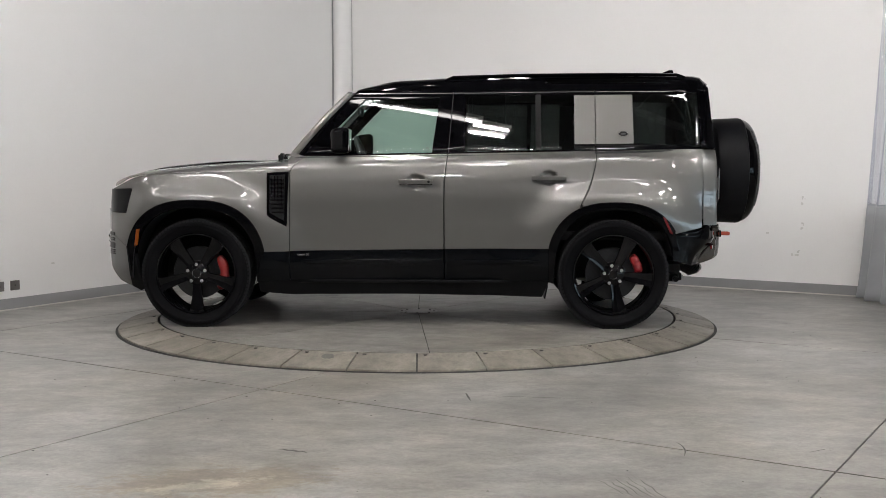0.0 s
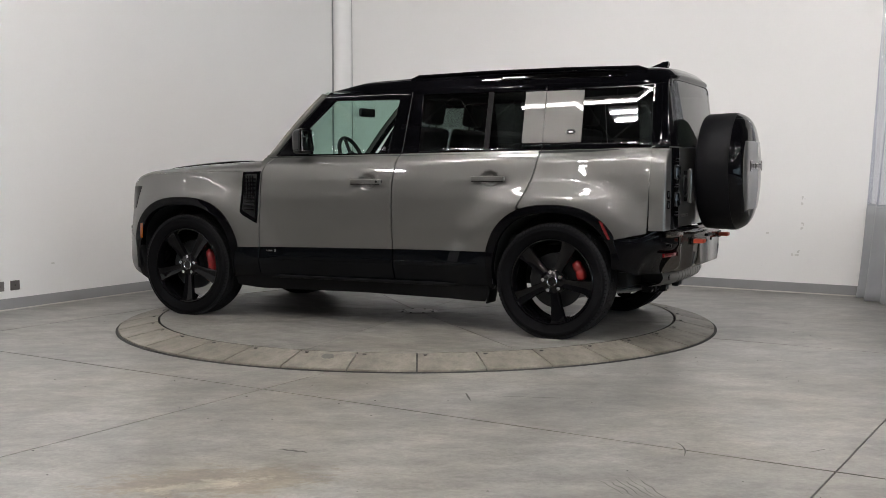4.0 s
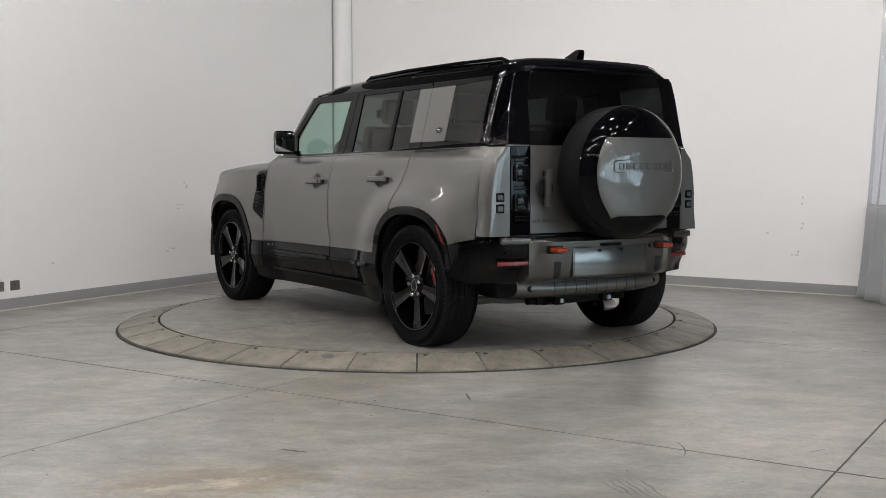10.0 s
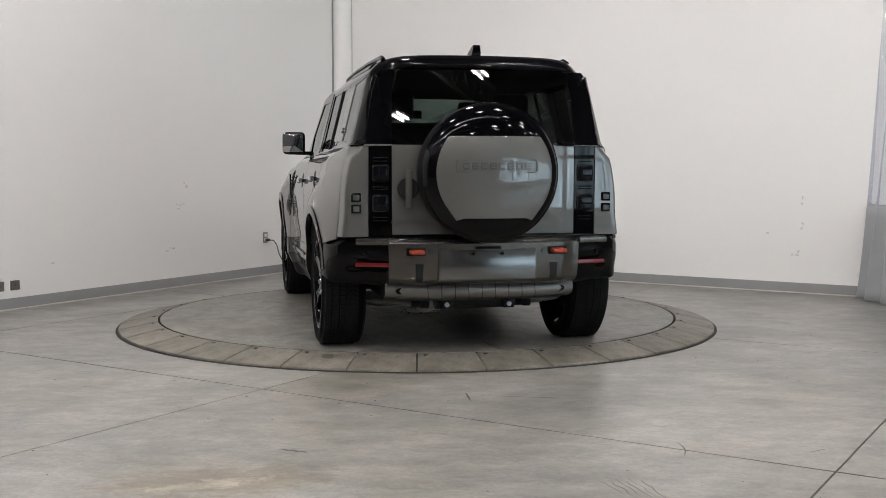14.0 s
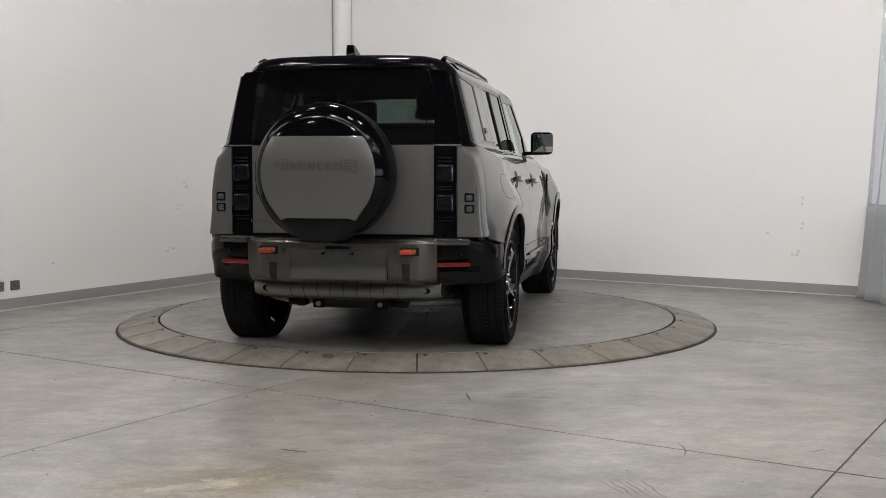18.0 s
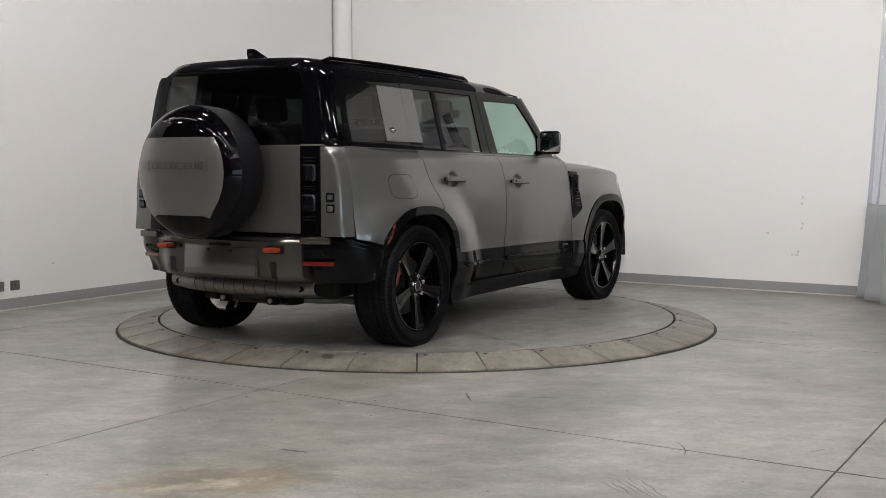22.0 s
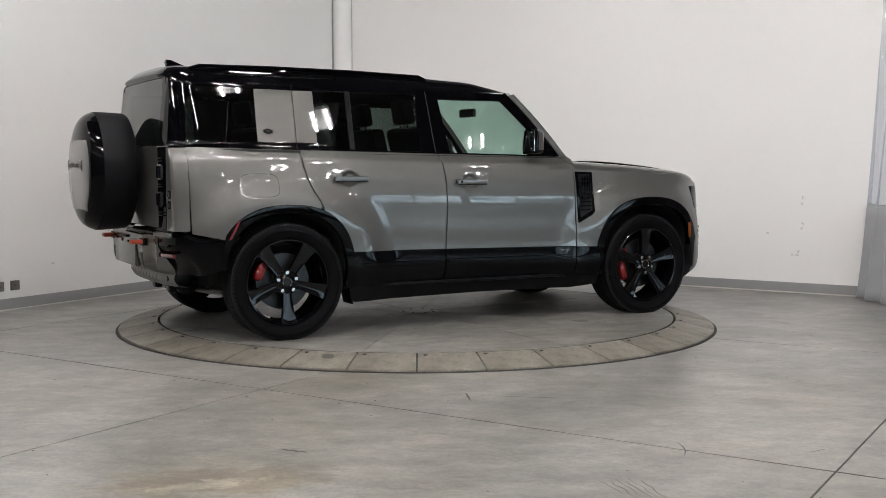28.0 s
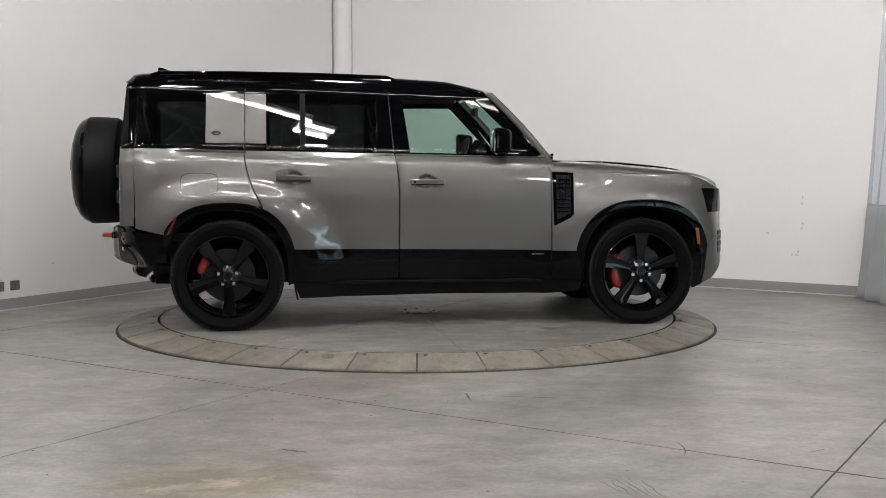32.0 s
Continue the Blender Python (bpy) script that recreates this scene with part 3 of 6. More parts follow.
# wall sockets
def socket(s):
    top = new("wall_socket")
    top.location = A0 + AD * s + Vector((0, 0, 0.137))
    bm = bmesh.new()
    box(bm, (0.098, 0.008, 0.084), -AN * 0.004, bevel=0.003, turn=ATURN)
    part("cover_plate", bm, SOCKET, top)
    bm = bmesh.new()
    box(bm, (0.012, 0.004, 0.012), -AN * 0.009, bevel=0.002, turn=ATURN)
    part("screw", bm, JOINT, top)
    return tagged(top, "square dark metal socket cover plate on the wall", "wall socket", group="wall sockets")


for s in (5.035, 5.200):
    socket(s)

outlet = new("wall_outlet")
outlet.location = A0 + AD * 1.546 + Vector((0, 0, 0.354))
bm = bmesh.new()
box(bm, (0.080, 0.007, 0.120), -AN * 0.0035, bevel=0.003, turn=ATURN)
part("cover_plate", bm, SOCKET, outlet)
for z in (-0.026, 0.026):
    bm = bmesh.new()
    box(bm, (0.036, 0.004, 0.034), -AN * 0.008 + Vector((0, 0, z)), bevel=0.006, turn=ATURN)
    part("receptacle", bm, PIPE_WHITE, outlet)
tagged(outlet, "grey duplex power outlet with a plugged-in cord", "power outlet")
cord = new("extension_cord")
cord.location = plan(1.2, 0.3, FLOOR)
w0 = cord.location.copy()
bm = bmesh.new()
box(bm, (0.030, 0.050, 0.030), A0 + AD * 1.546 - AN * 0.037 + Vector((0, 0, 0.328)) - w0, bevel=0.006, turn=ATURN)
part("plug", bm, CORD, cord)
down = [A0 + AD * s - AN * n + Vector((0, 0, z)) - w0 for s, n, z in ((1.546, 0.060, 0.328), (1.50, 0.085, 0.322), (1.45, 0.09, 0.27), (1.40, 0.085, 0.16), (1.34, 0.09, 0.08), (1.27, 0.10, 0.02), (1.18, 0.13, -0.04), (1.05, 0.18, FLOOR + 0.007))]
lay = [Vector((x, y, FLOOR + 0.007)) - w0 for x, y in ((-1.33, 3.95), (-1.28, 3.62), (-1.22, 3.40), (-1.36, 3.28), (-1.45, 3.36), (-1.33, 3.46), (-1.20, 3.38), (-1.26, 3.30), (-1.40, 3.40), (-1.30, 3.42), (-0.95, 3.30), (-0.55, 3.28), (-0.1, 3.40), (0.5, 3.62))]
bm = bmesh.new()
tube(bm, down + lay, 0.006, 8)
part("cable", bm, CORD, cord)
bm = bmesh.new()
box(bm, (0.16, 0.05, 0.04), Vector((-1.33, 3.36, FLOOR + 0.034)) - w0, bevel=0.008, turn=Euler((0, 0, 0.2)).to_matrix())
part("outlet_block", bm, CORD, cord, "black outlet block")
tagged(cord, "black extension cord hanging from the outlet, coiled on the floor", "extension cord")

# scuffs on the walls
rnd = random.Random(5)
for s, z, big in ((4.58, 0.27, 0), (3.09, 0.33, 1), (2.93, 0.75, 2), (2.85, 0.96, 2)):
    bm = bmesh.new()
    for k in range(1 + big * 2):
        box(bm, (rnd.uniform(0.015, 0.05), 0.002, rnd.uniform(0.006, 0.016)), A0 + AD * (s + rnd.uniform(-0.05, 0.05)) - AN * 0.0012 + Vector((0, 0, z + rnd.uniform(-0.03, 0.03))), turn=ATURN)
    tagged(part("scuff_mark", bm, SMUDGE), "small grey scuffs on the painted wall", "scuff", kind="stuff")
for s, z in ((5.70, 0.86), (5.69, 0.80), (5.70, 0.60), (5.69, 0.57), (5.66, 0.33), (5.64, 0.30), (5.60, 0.30), (5.35, 0.50)):
    bm = bmesh.new()
    for k in range(3):
        box(bm, (rnd.uniform(0.006, 0.02), 0.002, rnd.uniform(0.006, 0.02)), B0 + BD * (s + rnd.uniform(-0.012, 0.012)) - BN * 0.0012 + Vector((0, 0, z + rnd.uniform(-0.012, 0.012))), turn=BTURN)
    tagged(part("scuff_mark", bm, SMUDGE), "small grey chips in the painted wall", "scuff", kind="stuff")

bm = bmesh.new()
for k in range(90):
    s, z = rnd.gauss(3.35, 0.55), abs(rnd.gauss(0.0, 0.20)) + 0.08
    box(bm, (rnd.uniform(0.003, 0.012), 0.002, rnd.uniform(0.003, 0.008)), B0 + BD * s - BN * 0.0012 + Vector((0, 0, z)), turn=BTURN)
tagged(part("splash_marks", bm, SMUDGE), "faint dirt specks splashed low on the white wall", "dirt specks", kind="stuff")


# vinyl curtain at the end of the wall
def curtain():
    top = new("vinyl_curtain")
    base = Vector((4.140, 1.565, FLOOR))
    top.location = base
    toward = Vector((0.04, -1.0, 0)).normalized()
    across = Vector((1.0, 0.04, 0))

    def at(u, z):
        flare = 1.0 - 0.72 * min(1, max(0, z / 2.6)) ** 0.8
        s = u * 0.92 * (0.62 + 0.38 * flare)
        lean = 0.16 * (1 - flare)
        return toward * s + across * (0.050 * math.sin(u * 22 + 1.2) * (0.5 + 0.5 * flare) + 0.02 * math.sin(u * 12 + z) + lean * 1.9) + Vector((0, 0, z + 0.012))

    def strip(name, z0, z1, n, material, label):
        bm = bmesh.new()
        rows = [[bm.verts.new(at(i / 70, z0 + (z1 - z0) * j / n)) for i in range(71)] for j in range(n + 1)]
        for r0, r1 in zip(rows, rows[1:]):
            for i in range(70):
                bm.faces.new((r0[i], r0[i + 1], r1[i + 1], r1[i]))
        ob = part(name, bm, material, top, label, angle=80)
        m = ob.modifiers.new("thickness", "SOLIDIFY")
        m.thickness = 0.0016
        return ob
    strip("skirt", 0.0, 0.855, 10, VINYL_GREY, "opaque grey vinyl skirt")
    c = strip("clear_panel", 0.862, 3.0, 16, VINYL_CLEAR, "clear creased vinyl")
    c.visible_shadow = False
    strip("hem", 0.846, 0.876, 1, VINYL_GREY, "")
    return tagged(top, "gathered clear vinyl curtain with a grey skirt beside the wall", "curtain")


curtain()
pole = new("curtain_pole")
pole.location = (4.40, 1.36, FLOOR)
bm = bmesh.new()
cylinder(bm, 0.045, 2.2, (0, 0, 3.4), n=20)
part("pipe", bm, PIPE_WHITE, pole)
bm = bmesh.new()
cylinder(bm, 0.055, 0.06, (0, 0, 2.30), n=20)
part("collar", bm, PIPE_WHITE, pole)
bm = bmesh.new()
cylinder(bm, 0.02, HEIGHT - 4.4, (0, 0, (HEIGHT + 4.4) / 2 - FLOOR * 0.5), n=12)
part("hanger", bm, PIPE_WHITE, pole)
tagged(pole, "white pipe hanging beside the vinyl curtain", "pipe")

cart = new("caster_wheel")
cart.location = (4.16, 0.72, FLOOR)
bm = bmesh.new()
cylinder(bm, 0.05, 0.03, (0, 0, 0.05), axis="X", n=20)
part("wheel", bm, RUBBER, cart)
bm = bmesh.new()
box(bm, (0.05, 0.05, 0.05), (0.0, 0, 0.115), bevel=0.01)
part("fork", bm, STEEL, cart)
tagged(cart, "small black caster wheel by the curtain's foot", "caster")

# specks and scratches on the floor
rnd = random.Random(31)
bm = bmesh.new()
for k in range(150):
    x, y = rnd.uniform(-2.6, 3.4), rnd.uniform(-5.1, 0.5)
    if math.hypot(x, y) < 2.40:
        continue
    s = rnd.choice((0.0025, 0.003, 0.004, 0.0055))
    rim_pts = [bm.verts.new((x + s * rnd.uniform(0.7, 1.5) * math.cos(w * 1.05), y + s * rnd.uniform(0.7, 1.3) * math.sin(w * 1.05), FLOOR + 0.0005)) for w in range(6)]
    tip = bm.verts.new((x, y, FLOOR + s * 0.45))
    for i in range(6):
        bm.faces.new((rim_pts[i], rim_pts[(i + 1) % 6], tip))
tagged(part("floor_grit", bm, JOINT), "dark grit specks scattered on the concrete floor", "grit", kind="stuff")


def scratch(points, width):
    """A thin dark scrape on the floor along points."""
    bm = bmesh.new()
    pts = [Vector((x, y, FLOOR + 0.0008)) for x, y in points]
    prev = None
    for i, q in enumerate(pts):
        d = (pts[min(i + 1, len(pts) - 1)] - pts[max(i - 1, 0)]).normalized()
        n = Vector((-d.y, d.x, 0)) * width * (0.25 + math.sin(math.pi * (i + 0.3) / len(pts))) * 0.5
        now = (bm.verts.new(q + n), bm.verts.new(q - n))
        if prev:
            bm.faces.new((prev[0], prev[1], now[1], now[0]))
        prev = now
    bmesh.ops.recalc_face_normals(bm, faces=bm.faces)
    return tagged(part("scrape", bm, SCRAPE), "thin dark scrape on the concrete floor", "scrape", kind="stuff")


scratch([(1.155 + 0.03 * math.sin(k * 0.3), -4.32 + 0.030 * k) for k in range(9)], 0.006)
scratch([(1.72 + 0.02 * k, -4.27 + 0.012 * k + 0.004 * (k % 2)) for k in range(6)], 0.005)
scratch([(0.28 - 0.004 * k, -3.15 + 0.05 * k) for k in range(5)], 0.010)
scratch([(0.35 + 0.07 * k, -3.02 - 0.012 * k + 0.006 * (k % 2)) for k in range(9)], 0.005)
scratch([(-0.62 + 0.022 * k, -4.17 - 0.010 * k + 0.010 * (k % 2)) for k in range(7)], 0.016)
for k in range(6):
    scratch([(0.76 + 0.030 * k + rnd.uniform(-0.008, 0.008) - 0.012 * j, -4.80 + (0.035 + 0.004 * k % 3) * j) for j in range(-3, 4 - k % 2)], rnd.uniform(0.002, 0.005))

# ---- turntable ----
R_IN, R_OUT, RIM_Z = 2.030, 2.331, FLOOR + 0.018
ring = new("turntable_ring")
TILES = 34


def tile_mesh():
    bm = bmesh.new()
    half = math.pi / TILES
    gap = 0.0052
    prof = ((R_IN + 0.010, -0.003), (R_IN + 0.016, 0.0), (R_OUT - 0.006, RIM_Z), (R_OUT, RIM_Z - 0.004), (R_OUT, FLOOR - 0.008))
    grid = []
    for r0, z in prof:
        line = []
        for k in range(5):
            w = -half + 2 * half * k / 4
            w += gap / r0 * (1 if k == 0 else -1 if k == 4 else 0)
            line.append(bm.verts.new((r0 * math.cos(w), r0 * math.sin(w), z)))
        grid.append(line)
    for u, v in zip(grid, grid[1:]):
        for k in range(4):
            bm.faces.new((u[k], u[k + 1], v[k + 1], v[k]))
    low = [[bm.verts.new((v.co.x, v.co.y, FLOOR - 0.008)) for v in (line[0], line[4])] for line in grid]
    for i in range(4):
        bm.faces.new((grid[i][0], grid[i + 1][0], low[i + 1][0], low[i][0]))
        bm.faces.new((grid[i][4], low[i][4 - 3], low[i + 1][1], grid[i + 1][4]))
    bmesh.ops.recalc_face_normals(bm, faces=bm.faces)
    me = bpy.data.meshes.new("tile")
    bm.to_mesh(me)
    bm.free()
    me.materials.append(TILE_CONCRETE)
    return me


bm = bmesh.new()
lathe(bm, [(R_IN + 0.006, -0.06), (R_IN + 0.006, -0.02), (R_OUT + 0.012, FLOOR + 0.004), (R_OUT + 0.020, FLOOR + 0.002), (R_OUT + 0.020, FLOOR - 0.01)], "Z", 136)
part("ring_bed", bm, JOINT, ring)
tm = tile_mesh()
bm = bmesh.new()
cylinder(bm, 0.013, 0.004, (0, 0, 0), n=12)
bolt_me = bpy.data.meshes.new("bolt")
bm.to_mesh(bolt_me)
bm.free()
bolt_me.materials.append(JOINT)
for k in range(TILES):
    w = radians(-90.17) + (k + 0.5) * math.tau / TILES
    t = new("tile", tm)
    t.parent = ring
    t.rotation_euler = (0, 0, w)
    wb = w - math.pi / TILES + 0.025
    b = new("bolt", bolt_me)
    b.parent = ring
    b.location = ((R_IN + 0.045) * math.cos(wb), (R_IN + 0.045) * math.sin(wb), -0.0055)
bm = bmesh.new()
rnd = random.Random(8)
spot = []
for k in range(22):
    w = k * math.tau / 22
    s = 1 + 0.22 * math.sin(2 * w + 1) + rnd.uniform(-0.15, 0.15)
    r0, wa = 2.13 + 0.052 * s * math.sin(w), radians(-105.4) + 0.017 * s * math.cos(w)
    spot.append(bm.verts.new((r0 * math.cos(wa), r0 * math.sin(wa), RIM_Z * (r0 - R_IN - 0.016) / (R_OUT - R_IN - 0.022) + 0.0012)))
bm.faces.new(spot)
bmesh.ops.triangulate(bm, faces=bm.faces[:])
part("oil_spot", bm, OIL, ring, "dark oily spot on a tile")
tagged(ring, "sloped ring of tan concrete tiles round the turntable", "turntable ring")

disc = new("turntable")
SECTORS = (5, 53, 95, 134, 185, 233, 272, 311)
bm = bmesh.new()
cylinder(bm, R_IN - 0.004, 0.05, (0, 0, -0.029), n=128)
part("disc_bed", bm, JOINT, disc)
for i, s0 in enumerate(SECTORS):
    s1 = SECTORS[(i + 1) % len(SECTORS)]
    if s1 < s0:
        s1 += 360
    bm = bmesh.new()
    g = 0.0028
    n = max(4, int((s1 - s0) / 3))
    rim_pts = []
    for k in range(n + 1):
        w = radians(s0 + (s1 - s0) * k / n)
        w += g / (R_IN - 0.008) * (1 if k == 0 else -1 if k == n else 0)
        rim_pts.append(((R_IN - 0.008) * math.cos(w), (R_IN - 0.008) * math.sin(w)))
    mid = radians((s0 + s1) / 2)
    tip = (2.4 * g * math.cos(mid), 2.4 * g * math.sin(mid))
    loop = [tip] + rim_pts
    high = [bm.verts.new((x, y, 0)) for x, y in loop]
    low = [bm.verts.new((x, y, -0.02)) for x, y in loop]
    bm.faces.new(high)
    for k in range(len(loop)):
        bm.faces.new((low[k], low[(k + 1) % len(loop)], high[(k + 1) % len(loop)], high[k]))
    bmesh.ops.recalc_face_normals(bm, faces=bm.faces)
    part("sector", bm, DISC_CONCRETE, disc, angle=20)
bm = bmesh.new()
spot = []
for k in range(18):
    w = k * math.tau / 18
    s = 0.062 * (1 + 0.2 * math.sin(3 * w) + rnd.uniform(-0.12, 0.12))
    spot.append(bm.verts.new((0.836 + s * math.cos(w), -1.085 + s * math.sin(w), 0.0012)))
bm.faces.new(spot)
bmesh.ops.triangulate(bm, faces=bm.faces[:])
part("oil_spot", bm, OIL, disc, "dark oily spot")
bm = bmesh.new()
lathe(bm, [(0.0001, 0.004), (0.10, 0.004), (0.102, 0.001), (0.106, 0.001), (0.108, 0.003), (0.155, 0.003), (0.16, 0.001), (0.16, 0.0)], "Z", 40)
part("hub_cover", bm, SOCKET, disc, "round grey metal cover plate")
for k in range(8):
    bm = bmesh.new()
    cylinder(bm, 0.010, 0.004, (0.13 * math.cos(k * math.tau / 8), 0.13 * math.sin(k * math.tau / 8), 0.004), n=10)
    part("cover_bolt", bm, JOINT, disc)
tagged(disc, "round concrete-topped turntable with radial joints", "turntable")


# ---- vehicle: x forwards, y to its left, z up; the origin midway between the axles ----
XF, XR, HUB_Z = 1.511, -1.511, 0.393
suv = new("suv")
tagged(suv, "silver-grey off-road SUV with gloss black roof, wheels and cladding", "car")

half_width = curve_of([(0.20, 0.83), (0.33, 0.868), (0.46, 0.915), (0.50, 0.917), (0.58, 0.916), (0.75, 0.930), (0.92, 0.932), (1.06, 0.919), (1.13, 0.906),
                       (1.190, 0.890), (1.206, 0.880), (1.236, 0.846), (1.255, 0.822), (1.285, 0.801), (1.31, 0.7947), (1.34, 0.7872), (1.50, 0.7471), (1.66, 0.7071), (1.70, 0.697), (1.80, 0.660)])
front_taper = curve_of([(1.2, 0.0), (1.5, 0.0), (1.8, 0.014), (2.0, 0.058), (2.12, 0.13), (2.20, 0.24), (2.26, 0.40)])
rear_taper = curve_of([(-2.30, 0.20), (-2.24, 0.105), (-2.16, 0.060), (-2.05, 0.038), (-1.9, 0.017), (-1.75, 0.004), (-1.62, 0.0), (-1.5, 0.0)])
upper_rear = curve_of([(-2.30, 0.11), (-2.24, 0.058), (-2.18, 0.020), (-2.12, 0.004), (-2.05, 0.0), (-1.5, 0.0)])


def ease(t):
    t = min(1, max(0, t))
    return t * t * (3 - 2 * t)


def flare(x, z):
    """The swell of the body round the wheel arches."""
    s = 0.0
    for cx in (XF, XR):
        r = math.hypot((x - cx) * 0.92, (z - 0.36))
        t = min(1, max(0, (0.855 - r) / 0.335))
        s = max(s, 0.058 * t ** 3 * (10 - 15 * t + 6 * t * t))
    return s * ease((1.22 - z) / 0.30)


HANDLES = ((-0.088, 1.060), (-1.0425, 1.087))      # the middles of the door handles


def dish(x, z):
    """The shallow hollows behind the door handles."""
    s = 0.0
    for hx, hz in HANDLES:
        r = math.hypot((x - hx) / 0.066, (z - hz) / 0.058)
        if r < 1:
            s = max(s, 0.026 * ease((1 - r) / 0.45))
    return s


def skin(x, z):
    """Half the body's width at a place of its side."""
    y = half_width(z + 0.019 * x) + flare(x, z) - dish(x, z)
    if x > 1.2:
        y -= front_taper(x)
    if x < -1.5:
        k = ease((z - 1.24) / 0.06)
        y -= rear_taper(x) * (1 - k) + upper_rear(x) * k
    return y


def side(x, z):
    return (x, skin(x, z), z)


def arch(cx, rx, rz, n=2.5, z0=None, steps=26, cz=0.39):
    """Points of a wheel arch from its rear foot over the top to its front foot."""
    outp = []
    for k in range(steps + 1):
        w = math.pi * (1 - k / steps)
        c, s = math.cos(w), math.sin(w)
        outp.append((cx + rx * math.copysign(abs(c) ** (2 / n), c), cz + rz * abs(s) ** (2 / n)))
    return outp


def cut_arch(cx, rx, rz, z_rear, z_front, n=2.5):
    """The arch clipped to heights at its two feet."""
    pts = arch(cx, rx, rz, n, steps=60)
    got = [q for q in pts if q[1] > (z_rear if q[0] < cx else z_front)]
    lo = min(got, key=lambda q: q[0])
    hi = max(got, key=lambda q: q[0])
    return [(lo[0], z_rear)] + got + [(hi[0], z_front)]


def belt(x):
    return 1.255 - 0.019 * x


def sill(x):
    return 0.570 - 0.014 * x


FRONT_ARCH = (XF + 0.006, 0.520, 0.535)
REAR_ARCH = (XR - 0.005, 0.490, 0.522)


def one_side(mirror):
    m = mirror

    def pan(name, outline, material, parent=suv, label="", lift=0.0, step=0.06, rim=0.016, edge=0.003):
        return panel(name, outline, side, (0, 1, 0), material, parent, mirror=m, step=step, rim=rim, edge=edge, label=label, lift=lift)

    def sub(name, bm, material, parent, label="", angle=35):
        if m:
            bmesh.ops.scale(bm, vec=(1, -1, 1), verts=bm.verts)
            bmesh.ops.reverse_faces(bm, faces=bm.faces)
        return part(name, bm, material, parent, label, angle)

    # front wing
    a = cut_arch(*FRONT_ARCH, sill(1.0), 0.585)
    fender = [(0.833, sill(0.83))] + a + [(2.055, 0.60), (2.15, 0.655), (2.195, 0.70), (2.198, 0.828), (2.035, 0.826), (1.985, 1.010), (2.165, 1.004), (2.08, 1.038), (1.98, 1.083), (1.90, 1.102), (1.6, 1.112), (1.2, 1.122), (0.833, 1.128)]
    wing = pan("front_wing", fender, PAINT, step=0.04)
    pan("cowl_side", [(0.829, 1.134), (0.813, 1.166), (0.791, 1.193), (0.744, 1.247), (0.800, 1.262), (0.842, 1.226), (0.842, 1.134)][::-1], PAINT, wing, step=0.02)
    # wing vent
    vent = [(0.838, 1.128), (0.992, 1.121), (0.984, 0.822), (0.962, 0.800), (0.848, 0.738)]
    pan("side_vent", vent, GLOSS_BLACK, wing, "gloss black side vent with mesh", lift=0.006)
    inner = [(0.862, 1.108), (0.970, 1.103), (0.966, 0.835), (0.866, 0.778)]
    pan("vent_mesh", inner, SATIN_BLACK, wing, "black mesh", lift=0.008, rim=0.004)
    for k in range(9):
        z = 0.84 + k * 0.029
        bm = bmesh.new()
        box(bm, (0.104, 0.012, 0.009), (0.916, skin(0.916, z) + 0.010, z), bevel=0.003)
        sub("vent_slat", bm, GLOSS_BLACK, wing)
    for k in range(4):
        bm = bmesh.new()
        box(bm, (0.006, 0.010, 0.26), (0.884 + k * 0.024, skin(0.916, 0.97) + 0.012, 0.968), bevel=0.002)
        sub("vent_bar", bm, GLOSS_BLACK, wing)

    # doors
    door_f = [(0.820, sill(0.82) + 0.003), (0.820, 1.13), (0.806, 1.163), (0.784, 1.190), (0.736, belt(0.74)), (0.40, belt(0.4)), (0.0, belt(0.0)), (-0.308, belt(-0.308)),
              (-0.294, 1.15), (-0.285, 1.06), (-0.282, 0.90), (-0.284, sill(-0.284) + 0.003)]
    fd = pan("front_door", door_f, PAINT, step=0.03)
    rear_edge = [(-1.383, belt(-1.383)), (-1.381, 1.235), (-1.371, 1.17), (-1.350, 1.09), (-1.318, 1.005), (-1.262, 0.895)]
    ra = [q for q in cut_arch(*REAR_ARCH, 0.69, sill(-1.06)) if q[0] > -1.262]
    door_r = [(-0.297, sill(-0.297) + 0.003), (-0.295, 0.90), (-0.298, 1.06), (-0.307, 1.15), (-0.321, belt(-0.321)), (-0.8, belt(-0.8))] + rear_edge + ra
    rd = pan("rear_door", door_r, PAINT, step=0.03)
    # door cladding
    for door, x0, x1 in ((fd, 0.820, -0.284), (rd, -0.297, -1.045)):
        lower = [(x0, 0.345), (x0, sill(x0) - 0.004), (x1, sill(x1) - 0.004), (x1, 0.345)]
        pan("lower_cladding", lower, CLAD, door, "gloss black lower cladding", step=0.03)
        ledge = [(x0 - 0.02 if x0 < 0.5 else x0 - 0.12, 0.472), (x0 - 0.01 if x0 < 0.5 else x0 - 0.07, 0.492), (x1 + 0.01 if x1 > -0.5 else x1 + 0.08, 0.498), (x1 + 0.02 if x1 > -0.5 else x1 + 0.13, 0.478)]
        pan("cladding_ledge", ledge, CLAD, door, lift=0.016, rim=0.018, edge=0.006)
    # cladding between the front door and the wheel
    pan("wing_cladding", [(0.830, 0.345), (0.830, sill(0.83) - 0.004), (1.01, sill(1.0) - 0.004), (1.04, 0.50), (1.065, 0.40), (1.06, 0.33)], CLAD, wing, "gloss black cladding", step=0.04)
    # sill below the doors
    sl = [(1.06, 0.325), (1.045, 0.255), (0.8, 0.232), (0.0, 0.236), (-0.6, 0.226), (-1.0, 0.222), (-1.05, 0.34), (0.8, 0.338)]
